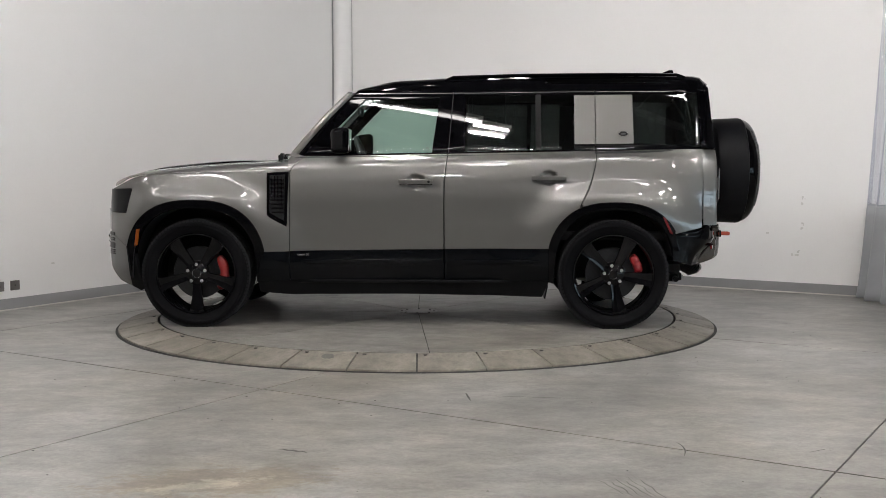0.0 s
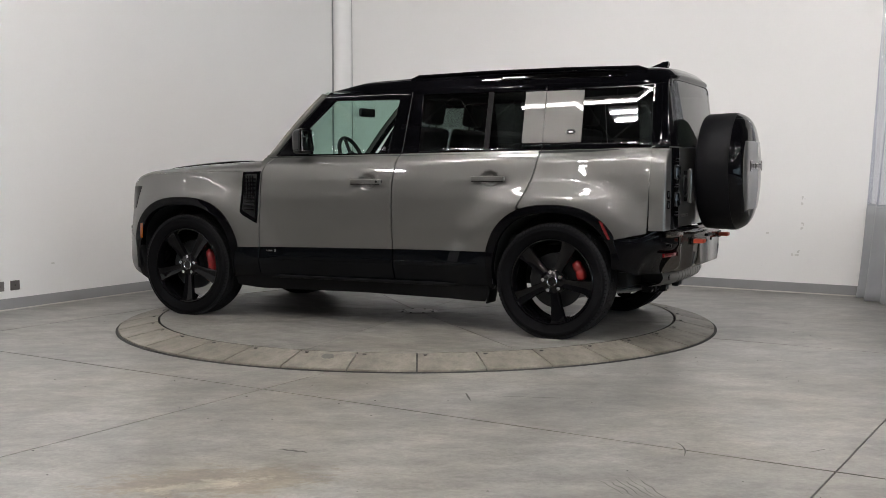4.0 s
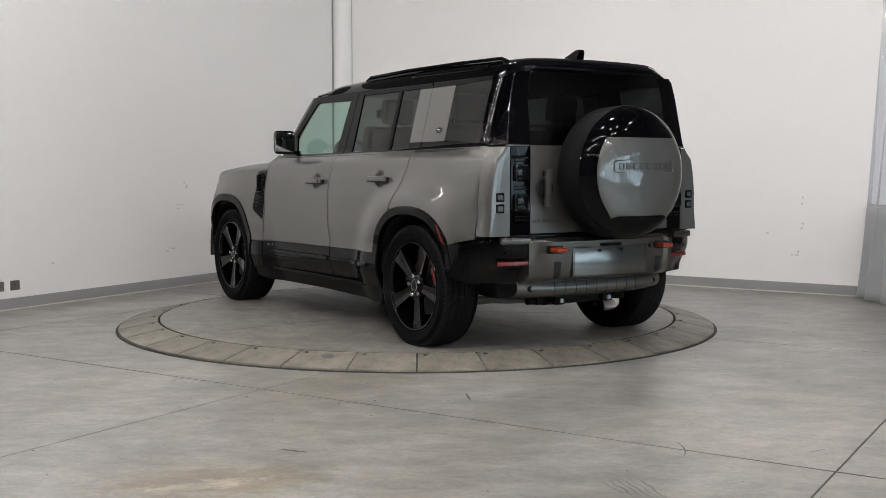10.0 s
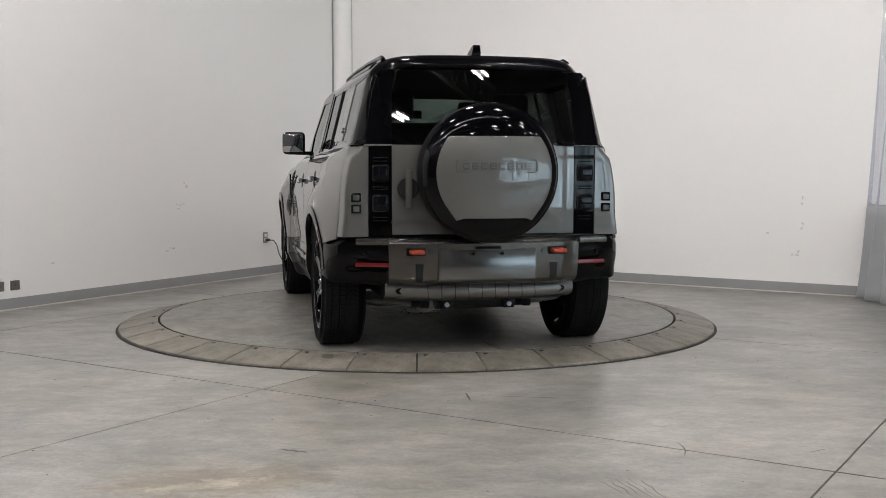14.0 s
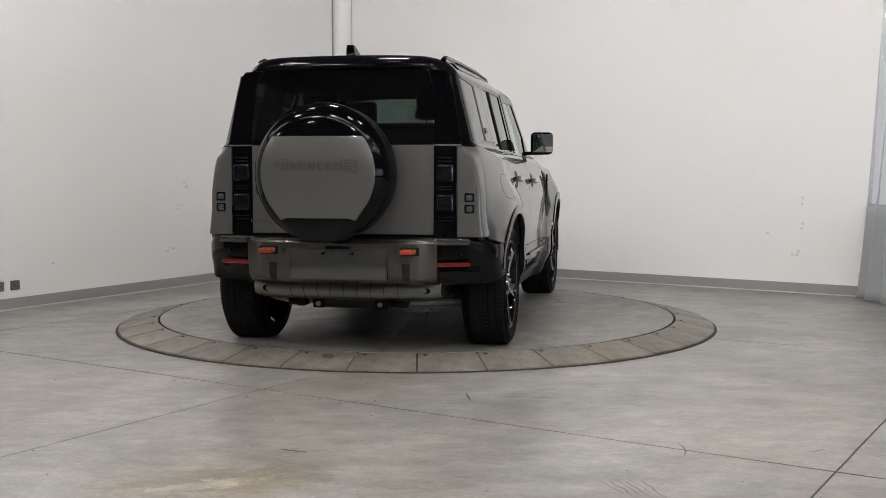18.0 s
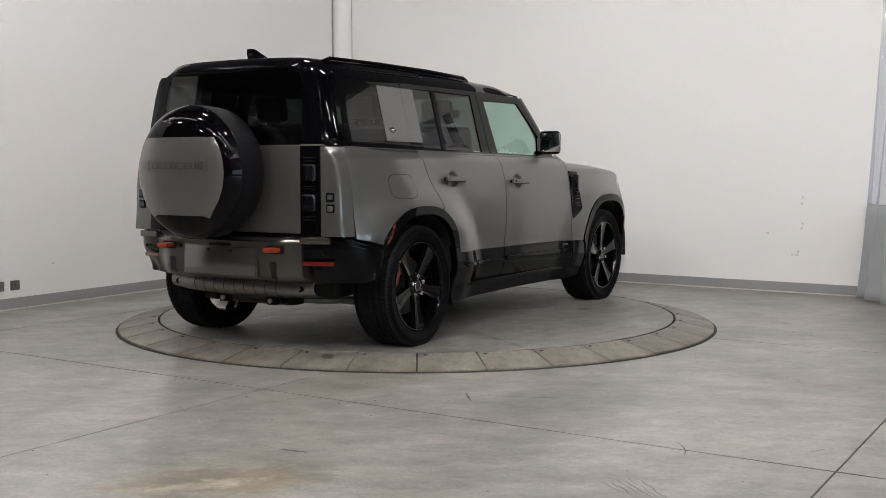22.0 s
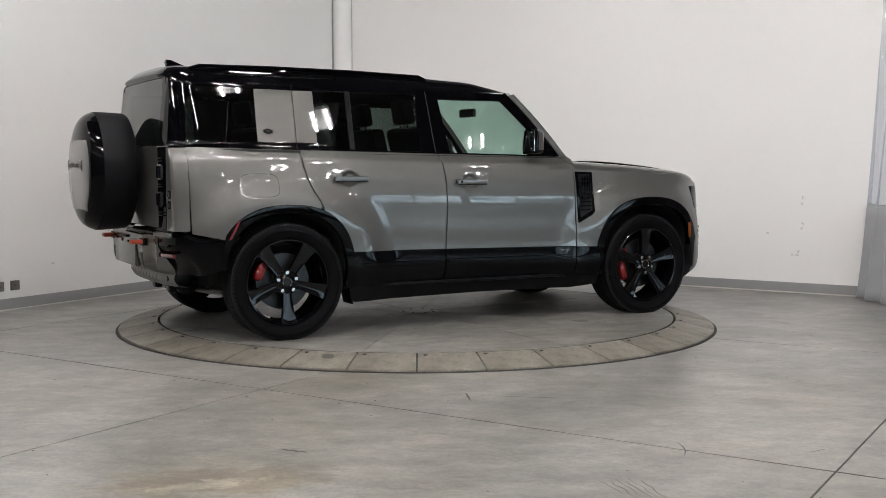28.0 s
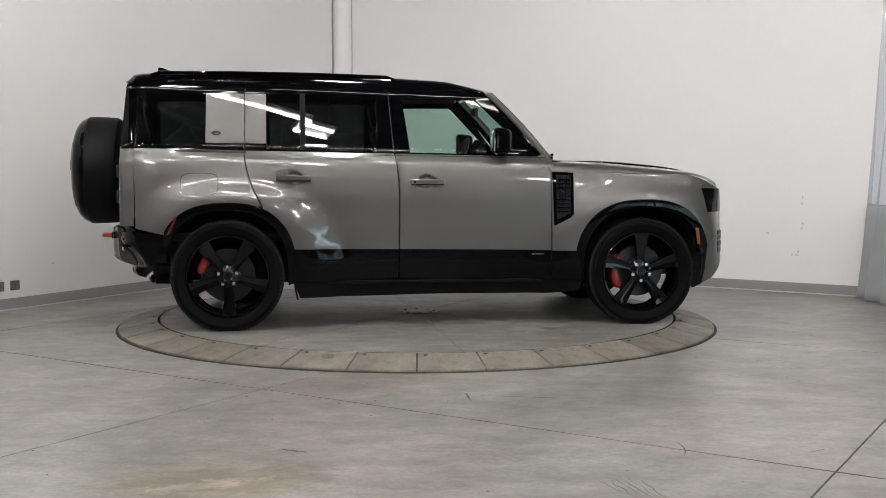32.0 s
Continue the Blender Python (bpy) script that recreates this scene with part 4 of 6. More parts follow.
    pan("sill", sl[::-1], SATIN_BLACK, suv, "satin black sill", step=0.05, lift=-0.012)
    bm = bmesh.new()
    box(bm, (2.02, 0.05, 0.022), (0.0, skin(0, 0.34) - 0.006, 0.336), bevel=0.006)
    sub("sill_ledge", bm, SATIN_BLACK, suv)
    # mud flap behind the front edge of the rear wheel
    bm = bmesh.new()
    box(bm, (0.012, 0.16, 0.10), (-1.030, 0.82, 0.262), bevel=0.004, turn=Euler((0, radians(-12), 0)).to_matrix())
    sub("mud_flap", bm, SATIN_BLACK, suv)

    # rear quarter
    rq_edge = [(-1.396, belt(-1.396)), (-1.394, 1.235), (-1.384, 1.17), (-1.363, 1.09), (-1.331, 1.005), (-1.278, 0.900)]
    ra2 = [q for q in cut_arch(*REAR_ARCH, 0.69, sill(-1.06)) if q[0] < -1.282][::-1]
    quarter = rq_edge + ra2 + [(-2.05, 0.715), (-2.146, 0.735), (-2.150, 1.0), (-2.158, belt(-2.158)), (-1.8, belt(-1.8))]
    rq = pan("rear_quarter", quarter, PAINT, step=0.05)

    # belt trim
    pan("belt_strip", [(0.70, belt(0.7) + 0.010), (0.72, belt(0.7) + 0.002), (-1.38, belt(-1.38) + 0.002), (-1.38, belt(-1.38) + 0.012)], GLOSS_BLACK, suv, rim=0.02, edge=0.001)

    # pillars and frames in gloss black
    top = 1.722
    pillar_b = [(-0.200, 1.272), (-0.440, 1.277), (-0.440, top), (-0.262, top - 0.004)]
    pan("centre_pillar", pillar_b, GLOSS_BLACK, suv, "gloss black centre pillar")
    pan("pillar_gap", [(-0.316, 1.268), (-0.321, 1.268), (-0.356, top - 0.01), (-0.351, top - 0.01)], DARK, suv, lift=0.003, rim=0.004, edge=0.0005)
    frame_f = [(0.735, 1.252), (0.705, 1.252), (0.300, 1.655), (0.285, 1.665), (-0.262, 1.662), (-0.262, top), (0.330, 1.712), (0.375, 1.690)]
    pan("window_frame", frame_f, GLOSS_BLACK, fd, "gloss black window frame", step=0.05)
    pan("window_frame", [(-0.440, 1.690), (-1.380, 1.698), (-1.380, top + 0.004), (-0.440, top)], GLOSS_BLACK, rd, step=0.05)
    pan("window_divider", [(-0.958, 1.288), (-0.990, 1.288), (-0.990, 1.694), (-0.958, 1.694)], SATIN_BLACK, rd, lift=0.004)
    # mirror triangle at the foot of the screen pillar
    pan("mirror_base", [(0.700, 1.252), (0.470, 1.258), (0.530, 1.395), (0.560, 1.392)], GLOSS_BLACK, fd, lift=0.002)
    # glass
    win = [(0.468, 1.262), (-0.194, 1.272), (-0.256, 1.660), (0.280, 1.660), (0.520, 1.430)]
    g = pan("window_glass", win, CLEAR_GLASS, fd, "clear green-tinted glass", lift=-0.006, rim=0.003, edge=0.0005)
    g.visible_shadow = False
    for x0, x1 in ((-0.440, -0.958), (-0.990, -1.235)):
        g = pan("window_glass", [(x0, 1.278 - 0.012 * x0), (x0, 1.690), (x1, 1.694), (x1, 1.278 - 0.012 * x1)], PRIVACY_GLASS, rd, "dark privacy glass", lift=-0.006, rim=0.003, edge=0.0005)
        g.visible_shadow = False
    g = pan("quarter_glass", [(-1.658, 1.305), (-1.658, 1.720), (-2.130, 1.722), (-2.150, 1.308)], PRIVACY_GLASS, suv, "dark privacy quarter glass", lift=-0.004, rim=0.003, edge=0.0005)
    g.visible_shadow = False
    pan("quarter_frame", [(-1.392, 1.289), (-1.392, 1.336), (-1.658, 1.340), (-1.658, 1.310), (-2.150, 1.312), (-2.152, 1.301)], GLOSS_BLACK, suv, step=0.05, lift=-0.001)
    pan("quarter_frame", [(-1.392, 1.688), (-1.392, top + 0.006), (-2.178, top + 0.012), (-2.130, 1.716), (-1.658, 1.712), (-1.658, 1.692)], GLOSS_BLACK, suv, step=0.05, lift=-0.001)
    # body-coloured panel over the glass, in two pieces
    pan("window_frame", [(-1.236, 1.276 + 0.015), (-1.236, 1.337), (-1.383, 1.338), (-1.383, 1.293)], GLOSS_BLACK, rd, lift=-0.001, rim=0.006)
    pan("window_frame", [(-1.236, 1.684), (-1.236, 1.702), (-1.383, 1.702), (-1.383, 1.685)], GLOSS_BLACK, rd, lift=-0.001, rim=0.006)
    pan("gear_panel", [(-1.238, 1.334), (-1.238, 1.687), (-1.383, 1.688), (-1.383, 1.335)], PAINT, rd, "silver-grey panel over the window", lift=0.002, rim=0.008)
    pan("gear_panel", [(-1.393, 1.335), (-1.393, 1.688), (-1.657, 1.692), (-1.661, 1.338)], PAINT, suv, "silver-grey panel over the quarter window", lift=0.002, rim=0.008)
    bm = bmesh.new()
    lathe(bm, [(0.0001, 0.006), (0.030, 0.006), (0.036, 0.0)], "Y", 28)
    bmesh.ops.scale(bm, vec=(1, 1, 0.55), verts=bm.verts)
    bmesh.ops.rotate(bm, verts=bm.verts, cent=(0, 0, 0), matrix=Matrix.Rotation(radians(14), 3, "X"))
    bmesh.ops.translate(bm, verts=bm.verts, vec=(-1.588, skin(-1.588, 1.405) + 0.002, 1.405))
    sub("oval_emblem", bm, SATIN_BLACK, suv, "small dark oval emblem with a pale rim")
    bm = bmesh.new()
    lathe(bm, [(0.031, 0.0065), (0.033, 0.008), (0.036, 0.0065), (0.037, 0.0)], "Y", 28)
    bmesh.ops.scale(bm, vec=(1, 1, 0.55), verts=bm.verts)
    box(bm, (0.036, 0.003, 0.006), (0, 0.007, 0.003))
    box(bm, (0.030, 0.003, 0.004), (0, 0.007, -0.006))
    bmesh.ops.rotate(bm, verts=bm.verts, cent=(0, 0, 0), matrix=Matrix.Rotation(radians(14), 3, "X"))
    bmesh.ops.translate(bm, verts=bm.verts, vec=(-1.588, skin(-1.588, 1.405) + 0.002, 1.405))
    sub("emblem_rim", bm, CHROME, suv)
    # rearmost pillar, wrapping to the back
    pan("rear_pillar", [(-2.154, 1.304), (-2.135, 1.716), (-2.215, 1.728), (-2.262, 1.310)], GLOSS_BLACK, suv, "gloss black rear pillar", step=0.03, lift=0.0)

    # arch trims
    for cx, rx, rz, wid, z0, z1 in ((*FRONT_ARCH, 0.060, 0.40, 0.47), (*REAR_ARCH, 0.055, 0.50, 0.36)):
        outer = cut_arch(cx, rx - 0.002, rz - 0.002, z0, z1)
        inner2 = cut_arch(cx, rx - wid, rz - wid + 0.008, z0, z1)
        if cx > 0:
            outer = cut_arch(cx, rx - 0.002, rz - 0.002, 0.555, 0.585)
            inner2 = cut_arch(cx, rx - wid, rz - wid + 0.008, 0.36, 0.40)
            outer = [(1.072, 0.33)] + [(1.035, 0.52)] + outer + [(1.985, 0.42)]
        else:
            outer = cut_arch(cx, rx - 0.002, rz - 0.002, 0.69, 0.58)
            inner2 = cut_arch(cx, rx - wid, rz - wid + 0.008, 0.52, 0.33)
            outer = [(-1.980, 0.54)] + outer + [(-1.050, 0.34)]
        panel("arch_trim", outer + inner2[::-1], side, (0, 1, 0), GLOSS_BLACK, suv, mirror=m, step=0.05, rim=0.05, edge=0.006, label="gloss black wheel-arch trim", lift=0.010)
        # liner
        bm = bmesh.new()
        pts = arch(cx, rx - wid - 0.004, rz - wid + 0.002, steps=24)
        foot = 0.36 if cx > 0 else 0.52
        pts = [(x, z) for x, z in pts if x > cx or z > foot]
        pts = [(pts[0][0], foot)] + pts + [(pts[-1][0], 0.36)]
        rows = [[bm.verts.new((x, y, z)) for x, z in pts] for y in (0.955, 0.60)]
        for i in range(len(pts) - 1):
            bm.faces.new((rows[0][i], rows[0][i + 1], rows[1][i + 1], rows[1][i]))
        bm.faces.new(rows[1])
        sub("arch_liner", bm, DARK, suv, "dark wheel-arch liner", angle=60)
    # red strip on the rear arch, amber marker on the front arch
    pan("side_reflector", [(-1.905, 0.700), (-1.925, 0.690), (-1.872, 0.800), (-1.852, 0.812)], RED_LENS, suv, "dark red side reflector", lift=0.013, rim=0.006, step=0.03)
    pan("side_marker", [(1.935, 0.600), (1.957, 0.590), (1.935, 0.712), (1.912, 0.716)], AMBER, suv, "amber side marker", lift=0.013, rim=0.006, step=0.03)

    # handles
    for door, (cx, z) in zip((fd, rd), HANDLES):
        yy = skin(cx + 0.1, z)
        bm = bmesh.new()
        box(bm, (0.248, 0.020, 0.034), (cx, yy + 0.026, z), bevel=0.007, segments=3)
        sub("handle", bm, PAINT, door, "silver-grey pull handle")
        bm = bmesh.new()
        box(bm, (0.236, 0.006, 0.006), (cx, yy + 0.034, z - 0.020), bevel=0.002)
        sub("handle_trim", bm, SATIN_BLACK, door)
        for dx in (-0.098, 0.098):
            bm = bmesh.new()
            box(bm, (0.046, 0.034, 0.026), (cx + dx, yy + 0.010, z - 0.002), bevel=0.006)
            sub("handle_mount", bm, SATIN_BLACK, door)
        if door is fd:
            bm = bmesh.new()
            cylinder(bm, 0.009, 0.006, (cx - 0.092, yy + 0.036, z), axis="Y", n=14)
            sub("key_cap", bm, SATIN_BLACK, door)

    # mirror
    mir = bmesh.new()
    box(mir, (0.145, 0.205, 0.190), (0.458, 0.955, 1.357), bevel=0.045, segments=5)
    for v in mir.verts:
        k = (v.co.x - 0.385) / 0.145
        if v.co.y > 0.955:
            v.co.y -= 0.10 * k
        if v.co.z > 1.357:
            v.co.z -= 0.015 * k
    mirror_ob = sub("door_mirror", mir, GLOSS_BLACK, suv, "gloss black door mirror")
    bm = bmesh.new()
    box(bm, (0.008, 0.165, 0.150), (0.384, 0.957, 1.357), bevel=0.003)
    sub("mirror_glass", bm, MIRROR, mirror_ob, "mirror glass")
    bm = bmesh.new()
    box(bm, (0.05, 0.14, 0.03), (0.46, 0.86, 1.275), bevel=0.010)
    sub("mirror_arm", bm, GLOSS_BLACK, mirror_ob)

    # roof rail
    bm = bmesh.new()
    tube(bm, [(-0.29, 0.585, 1.805), (-0.35, 0.585, 1.830), (-0.9, 0.590, 1.845), (-1.5, 0.590, 1.850), (-2.00, 0.588, 1.846), (-2.06, 0.588, 1.826)], 0.012, 8)
    bmesh.ops.scale(bm, vec=(1, 1.5, 1), space=Matrix.Translation((0, -0.588, 0)), verts=bm.verts)
    sub("roof_rail", bm, GLOSS_BLACK, suv, "gloss black roof rail")
    bm = bmesh.new()
    tube(bm, [(-0.32, 0.588, 1.800), (-0.9, 0.590, 1.818), (-1.5, 0.590, 1.822), (-2.05, 0.588, 1.816)], 0.016, 8)
    sub("rail_base", bm, GLOSS_BLACK, suv)
    # small windows set in the roof's side
    panel("roof_window", [(-1.06, 0.605), (-1.90, 0.607), (-1.93, 0.648), (-1.03, 0.646)], roof_at, (0, 0.5, 1), PRIVACY_GLASS, suv, mirror=m, step=0.05, rim=0.010, edge=0.005, lift=0.008)

    # rear lamps and the corner panel
    def corner(u, v):
        """The rear corner, bending from the flank to the rear face."""
        z = 0.750 + (belt(-2.16) - 0.004 - 0.750) * v
        p0, p2 = Vector(side(-2.157, z)), Vector(back(0.714, z))
        p1 = Vector((-2.264, p0.y - 0.018 - 0.045 * ease((v - 0.86) / 0.14), z))
        k0, k1, k2 = (1 - u) ** 2, 13.0 * u * (1 - u), u * u
        return tuple((p0 * k0 + p1 * k1 + p2 * k2) / (k0 + k1 + k2))
    cp = sheet("corner_panel", corner, 36, 16, (-1, 0.5, 0), PAINT, suv, mirror=m, label="silver-grey rear corner panel")
    for z in (0.987, 0.919):
        bm = bmesh.new()
        box(bm, (0.016, 0.062, 0.056), (-2.262, 0.786, z), bevel=0.010, turn=Euler((0, 0, radians(-3))).to_matrix())
        sub("lamp_surround", bm, GLOSS_BLACK, cp)
        bm = bmesh.new()
        box(bm, (0.016, 0.042, 0.036), (-2.266, 0.786, z), bevel=0.008, turn=Euler((0, 0, radians(-3))).to_matrix())
        sub("lamp_lens", bm, SHEEN_LENS, cp, "small square smoked lamp, greyed for the window's reflection")
    col = panel("lamp_column", [(0.575, 0.757), (0.575, 1.296), (0.706, 1.292), (0.706, 0.757)], back, (-1, 0, 0), GLOSS_BLACK, suv, mirror=m, step=0.05, rim=0.02, label="gloss black column of the rear lamps")
    for z in (1.134, 0.953):
        bm = bmesh.new()
        box(bm, (0.030, 0.102, 0.104), (back(0.642, z)[0] - 0.006, 0.642, z), bevel=0.020, segments=3)
        ring_ob = sub("lamp_ring", bm, LAMP_RING, col, "square ring of a rear lamp")
        bm = bmesh.new()
        box(bm, (0.030, 0.090, 0.092), (back(0.642, z)[0] - 0.010, 0.642, z), bevel=0.014, segments=3)
        sub("lamp_lens", bm, LAMP_LENS, col, "smoked lamp lens")
    for z0 in (1.225, 1.205, 1.052, 1.036, 0.868, 0.848):
        bm = bmesh.new()
        box(bm, (0.012, 0.085, 0.007), (back(0.642, z0)[0] - 0.004, 0.642, z0), bevel=0.002)
        sub("lamp_bar", bm, SATIN_BLACK, col)
    # bumper corner strip, reflector
    bm = bmesh.new()
    box(bm, (0.050, 0.20, 0.040), (-2.282, 0.690, 0.722), bevel=0.008, turn=Euler((0, 0, radians(-13))).to_matrix())
    sub("bumper_strip", bm, SATIN_SILVER, suv, "satin silver bumper strip")
    bm = bmesh.new()
    box(bm, (0.016, 0.205, 0.026), (-2.262, 0.690, 0.582), bevel=0.005, turn=Euler((0, 0, radians(-14))).to_matrix())
    sub("rear_reflector", bm, RED_LENS, suv, "red bumper reflector")
    bm = bmesh.new()
    cylinder(bm, 0.011, 0.008, (-2.275, 0.735, 0.645), axis="X", n=14)
    sub("parking_sensor", bm, SATIN_BLACK, suv)
    # hooks
    bm = bmesh.new()
    box(bm, (0.085, 0.086, 0.028), (-2.398, 0.440, 0.664), bevel=0.011, segments=3)
    hk = sub("tow_hook", bm, HOOK, suv, "orange-red recovery hook")
    bm = bmesh.new()
    box(bm, (0.012, 0.118, 0.050), (-2.3645, 0.440, 0.664), bevel=0.005)
    sub("hook_recess", bm, SATIN_BLACK, suv)
    # head lamp
    hl = [(1.99, 1.006), (2.03, 0.832), (2.200, 0.832), (2.188, 1.000)]
    pan("head_lamp", hl, GLOSS_BLACK, suv, "dark head lamp", lift=0.003, step=0.03)
    pan("bumper_side", [(2.030, 0.592), (2.190, 0.690), (2.210, 0.560), (2.175, 0.430), (2.090, 0.335), (2.000, 0.298), (2.012, 0.450)][::-1], PAINT, suv, "silver-grey front bumper side", step=0.04, lift=0.004, rim=0.03)
    pan("bumper_edge", [(1.935, 0.40), (1.975, 0.585), (2.026, 0.588), (2.008, 0.450), (1.995, 0.296), (1.93, 0.265), (1.90, 0.28)][::-1], SATIN_BLACK, suv, "black bumper edge by the wheel arch", step=0.04, lift=0.006, rim=0.05)
    for z, h in ((0.672, 0.010), (0.640, 0.003), (0.627, 0.003), (0.587, 0.018), (0.553, 0.003), (0.540, 0.003), (0.527, 0.003)):
        pan("bumper_slot", [(2.135, z - h), (2.135, z + h), (2.205, z + h), (2.208, z - h)][::-1], SATIN_BLACK, suv, lift=0.0065, rim=0.004, step=0.03)
    # lettering on the cladding
    zz = 0.532
    mtx = Matrix.Translation(((0.735 if m else 0.772), (-1 if m else 1) * (skin(0.75, zz) + 0.003), zz)) @ (Matrix.Rotation(radians(90), 4, "X") if m else Matrix.Rotation(radians(180), 4, "Z") @ Matrix.Rotation(radians(90), 4, "X"))
    word_bars("lettering", 8, 0.014, mtx, PALE_MARK, fd, depth=0.003, stretch=1.35)
    bm = bmesh.new()
    for turn in (45, -45):
        box(bm, (0.022, 0.003, 0.004), (0.700 if not m else 0.806, skin(0.7, zz) + 0.002, zz), turn=Euler((0, radians(turn), 0)).to_matrix())
    sub("cross_mark", bm, PALE_MARK, fd)
    # safety mark on the glass
    bm = bmesh.new()
    for k in range(3):
        box(bm, (0.022, 0.002, 0.005), (-0.165, skin(-0.165, 1.295) - 0.004, 1.288 + k * 0.010))
    sub("glass_mark", bm, PALE_MARK, fd)
    # door inner skins
    panel("inner_trim", [(0.95, 0.40), (0.80, 1.235), (-1.36, 1.26), (-1.10, 0.70), (-1.0, 0.40)], lambda x, z: (x, skin(x, min(z, 1.18)) - 0.055, z), (0, 1, 0), CABIN, suv, mirror=m, step=0.1, rim=0.02, label="dark cabin side trim")
    panel("inner_trim", [(-1.34, 0.95), (-1.38, 1.275), (-2.15, 1.29), (-2.12, 0.76), (-1.95, 0.95)], lambda x, z: (x, skin(x, min(z, 1.18)) - 0.055, z), (0, 1, 0), CABIN, suv, mirror=m, step=0.1, rim=0.02)


roof_top = curve_of([(-2.30, 1.700), (-2.235, 1.812), (-2.19, 1.850), (-2.10, 1.860), (-1.7, 1.864), (-1.0, 1.860), (-0.4, 1.848), (-0.1, 1.832), (0.08, 1.818), (0.22, 1.786), (0.39, 1.735), (0.46, 1.70)])
roof_drop = curve_of([(0.0, 0.0), (0.30, 0.004), (0.45, 0.010), (0.54, 0.022), (0.61, 0.048), (0.66, 0.092), (0.692, 0.138), (0.71, 0.17)])


def roof_at(x, y):
    k = ease((x + 0.2) / 0.7)
    return (x, y, roof_top(x) - roof_drop(abs(y)) * (1 - 0.86 * k))


def back(y, z):
    """The vehicle's rear face."""
    a = abs(y)
    x = -2.300 + 0.02 * (a / 0.65) ** 2
    if a > 0.65:
        x += (a - 0.65) * 0.17 + max(0, a - 0.79) ** 2 * 28
    if z > 1.30:
        x += (z - 1.30) * 0.13
    return (x, y, z)


def roof_tail(y):
    """Where the roof ends at the rear, rounded at the corners."""
    return -2.235 + 0.055 * ease((abs(y) - 0.46) / 0.22)


def roof_half(x):
    """Half the roof's width."""
    return 0.692 - 0.03 * ease((x - 0.12) / 0.26) - (upper_rear(x) if x < -1.5 else 0) - 0.020 * ease((-2.06 - x) / 0.16)


def roof_and_bonnet():
    def roof(u, v):
        half = roof_half(-2.235 + u * 2.615)
        y = (v * 2 - 1) * half
        x0 = roof_tail(y)
        x = x0 + u * (0.38 - x0)
        return (x, y, roof_at(x, y * (0.692 / half if u < 0.2 else 1))[2])
    sheet("roof", roof, 60, 44, (0, 0, 1), GLOSS_BLACK, suv, label="gloss black roof")
    # the roof's end with its spoiler lip, down to the rear window and pillars
    def roof_end(u, v):
        half = roof_half(-2.235)
        y = (u * 2 - 1) * half
        x0 = roof_tail(y) + 0.001
        p0 = Vector((x0, y, roof_at(x0, y * 0.692 / half)[2]))
        p1 = Vector(back(y, min(1.758, p0.z - 0.004)))
        p1.x -= 0.003
        q = p0.lerp(p1, v)
        lip = math.sin(math.pi * v) ** 0.7
        return (q.x - 0.016 * lip * ease((0.60 - abs(y)) / 0.15), y, q.z + 0.003 * lip)
    sheet("roof_spoiler", roof_end, 60, 12, (-1, 0, 0.2), GLOSS_BLACK, suv, label="gloss black roof spoiler")
    # windscreen
    def screen(u, v):
        y = (u * 2 - 1) * (0.745 - 0.085 * v)
        bow = 1 - (2 * u - 1) ** 2
        return (0.845 - 0.455 * v + 0.115 * bow * (1 - 0.45 * v), y, 1.236 + 0.492 * v + 0.012 * bow * v + 0.02 * math.sin(math.pi * v))
    g = sheet("windscreen", screen, 24, 12, (1, 0, 1), CLEAR_GLASS, suv, label="clear green-tinted windscreen")
    g.visible_shadow = False
    for s in (-1, 1):
        sheet("screen_pillar", lambda u, v, s=s: tuple(Vector(screen(0.5 + s * 0.5, 0.955 * v)) + Vector((0.012 - 0.066 * u, s * (0.006 + 0.016 * math.sin(math.pi * min(1, u + 0.12) * 0.9)), 0.010 - 0.016 * u))), 8, 20, (0.3, s, 0.4), PAINT, suv, label="silver-grey windscreen pillar")
        bm = bmesh.new()
        pts = [Vector(screen(0.5 + s * 0.5, k / 8)) + Vector((-0.052, s * 0.000, -0.014)) for k in range(9)]
        tube(bm, pts, 0.022, 8)
        part("pillar_trim", bm, GLOSS_BLACK, suv)
    # cowl and wipers
    sheet("cowl", lambda u, v: (0.80 + 0.17 * v + 0.115 * (1 - (2 * u - 1) ** 2), (u * 2 - 1) * 0.76, 1.228 - 0.03 * v), 20, 4, (0, 0, 1), SATIN_BLACK, suv, label="black windscreen cowl")
    for y0, y1 in ((0.60, 0.05), (-0.05, -0.60)):
        bm = bmesh.new()
        line = [Vector(screen(0.5 + (y0 + (y1 - y0) * k / 6) / 1.49, 0.005 + 0.01 * k / 6)) + Vector((0.024, 0, 0.006)) for k in range(7)]
        tube(bm, line, 0.008, 6)
        tube(bm, [line[0] + Vector((0.04, 0, -0.035)), line[0] + Vector((0.03, 0, 0.012)), line[3] + Vector((0.012, 0, 0.012))], 0.011, 6)
        box(bm, (0.035, 0.05, 0.05), line[0] + Vector((0.035, 0, -0.015)), bevel=0.01)
        part("wiper", bm, SATIN_BLACK, suv, "black windscreen wiper")
    # bonnet
    top = curve_of([(0.80, 1.216), (1.0, 1.209), (1.3, 1.194), (1.6, 1.170), (1.9, 1.140), (2.02, 1.112), (2.12, 1.070), (2.19, 1.015), (2.22, 0.96)])

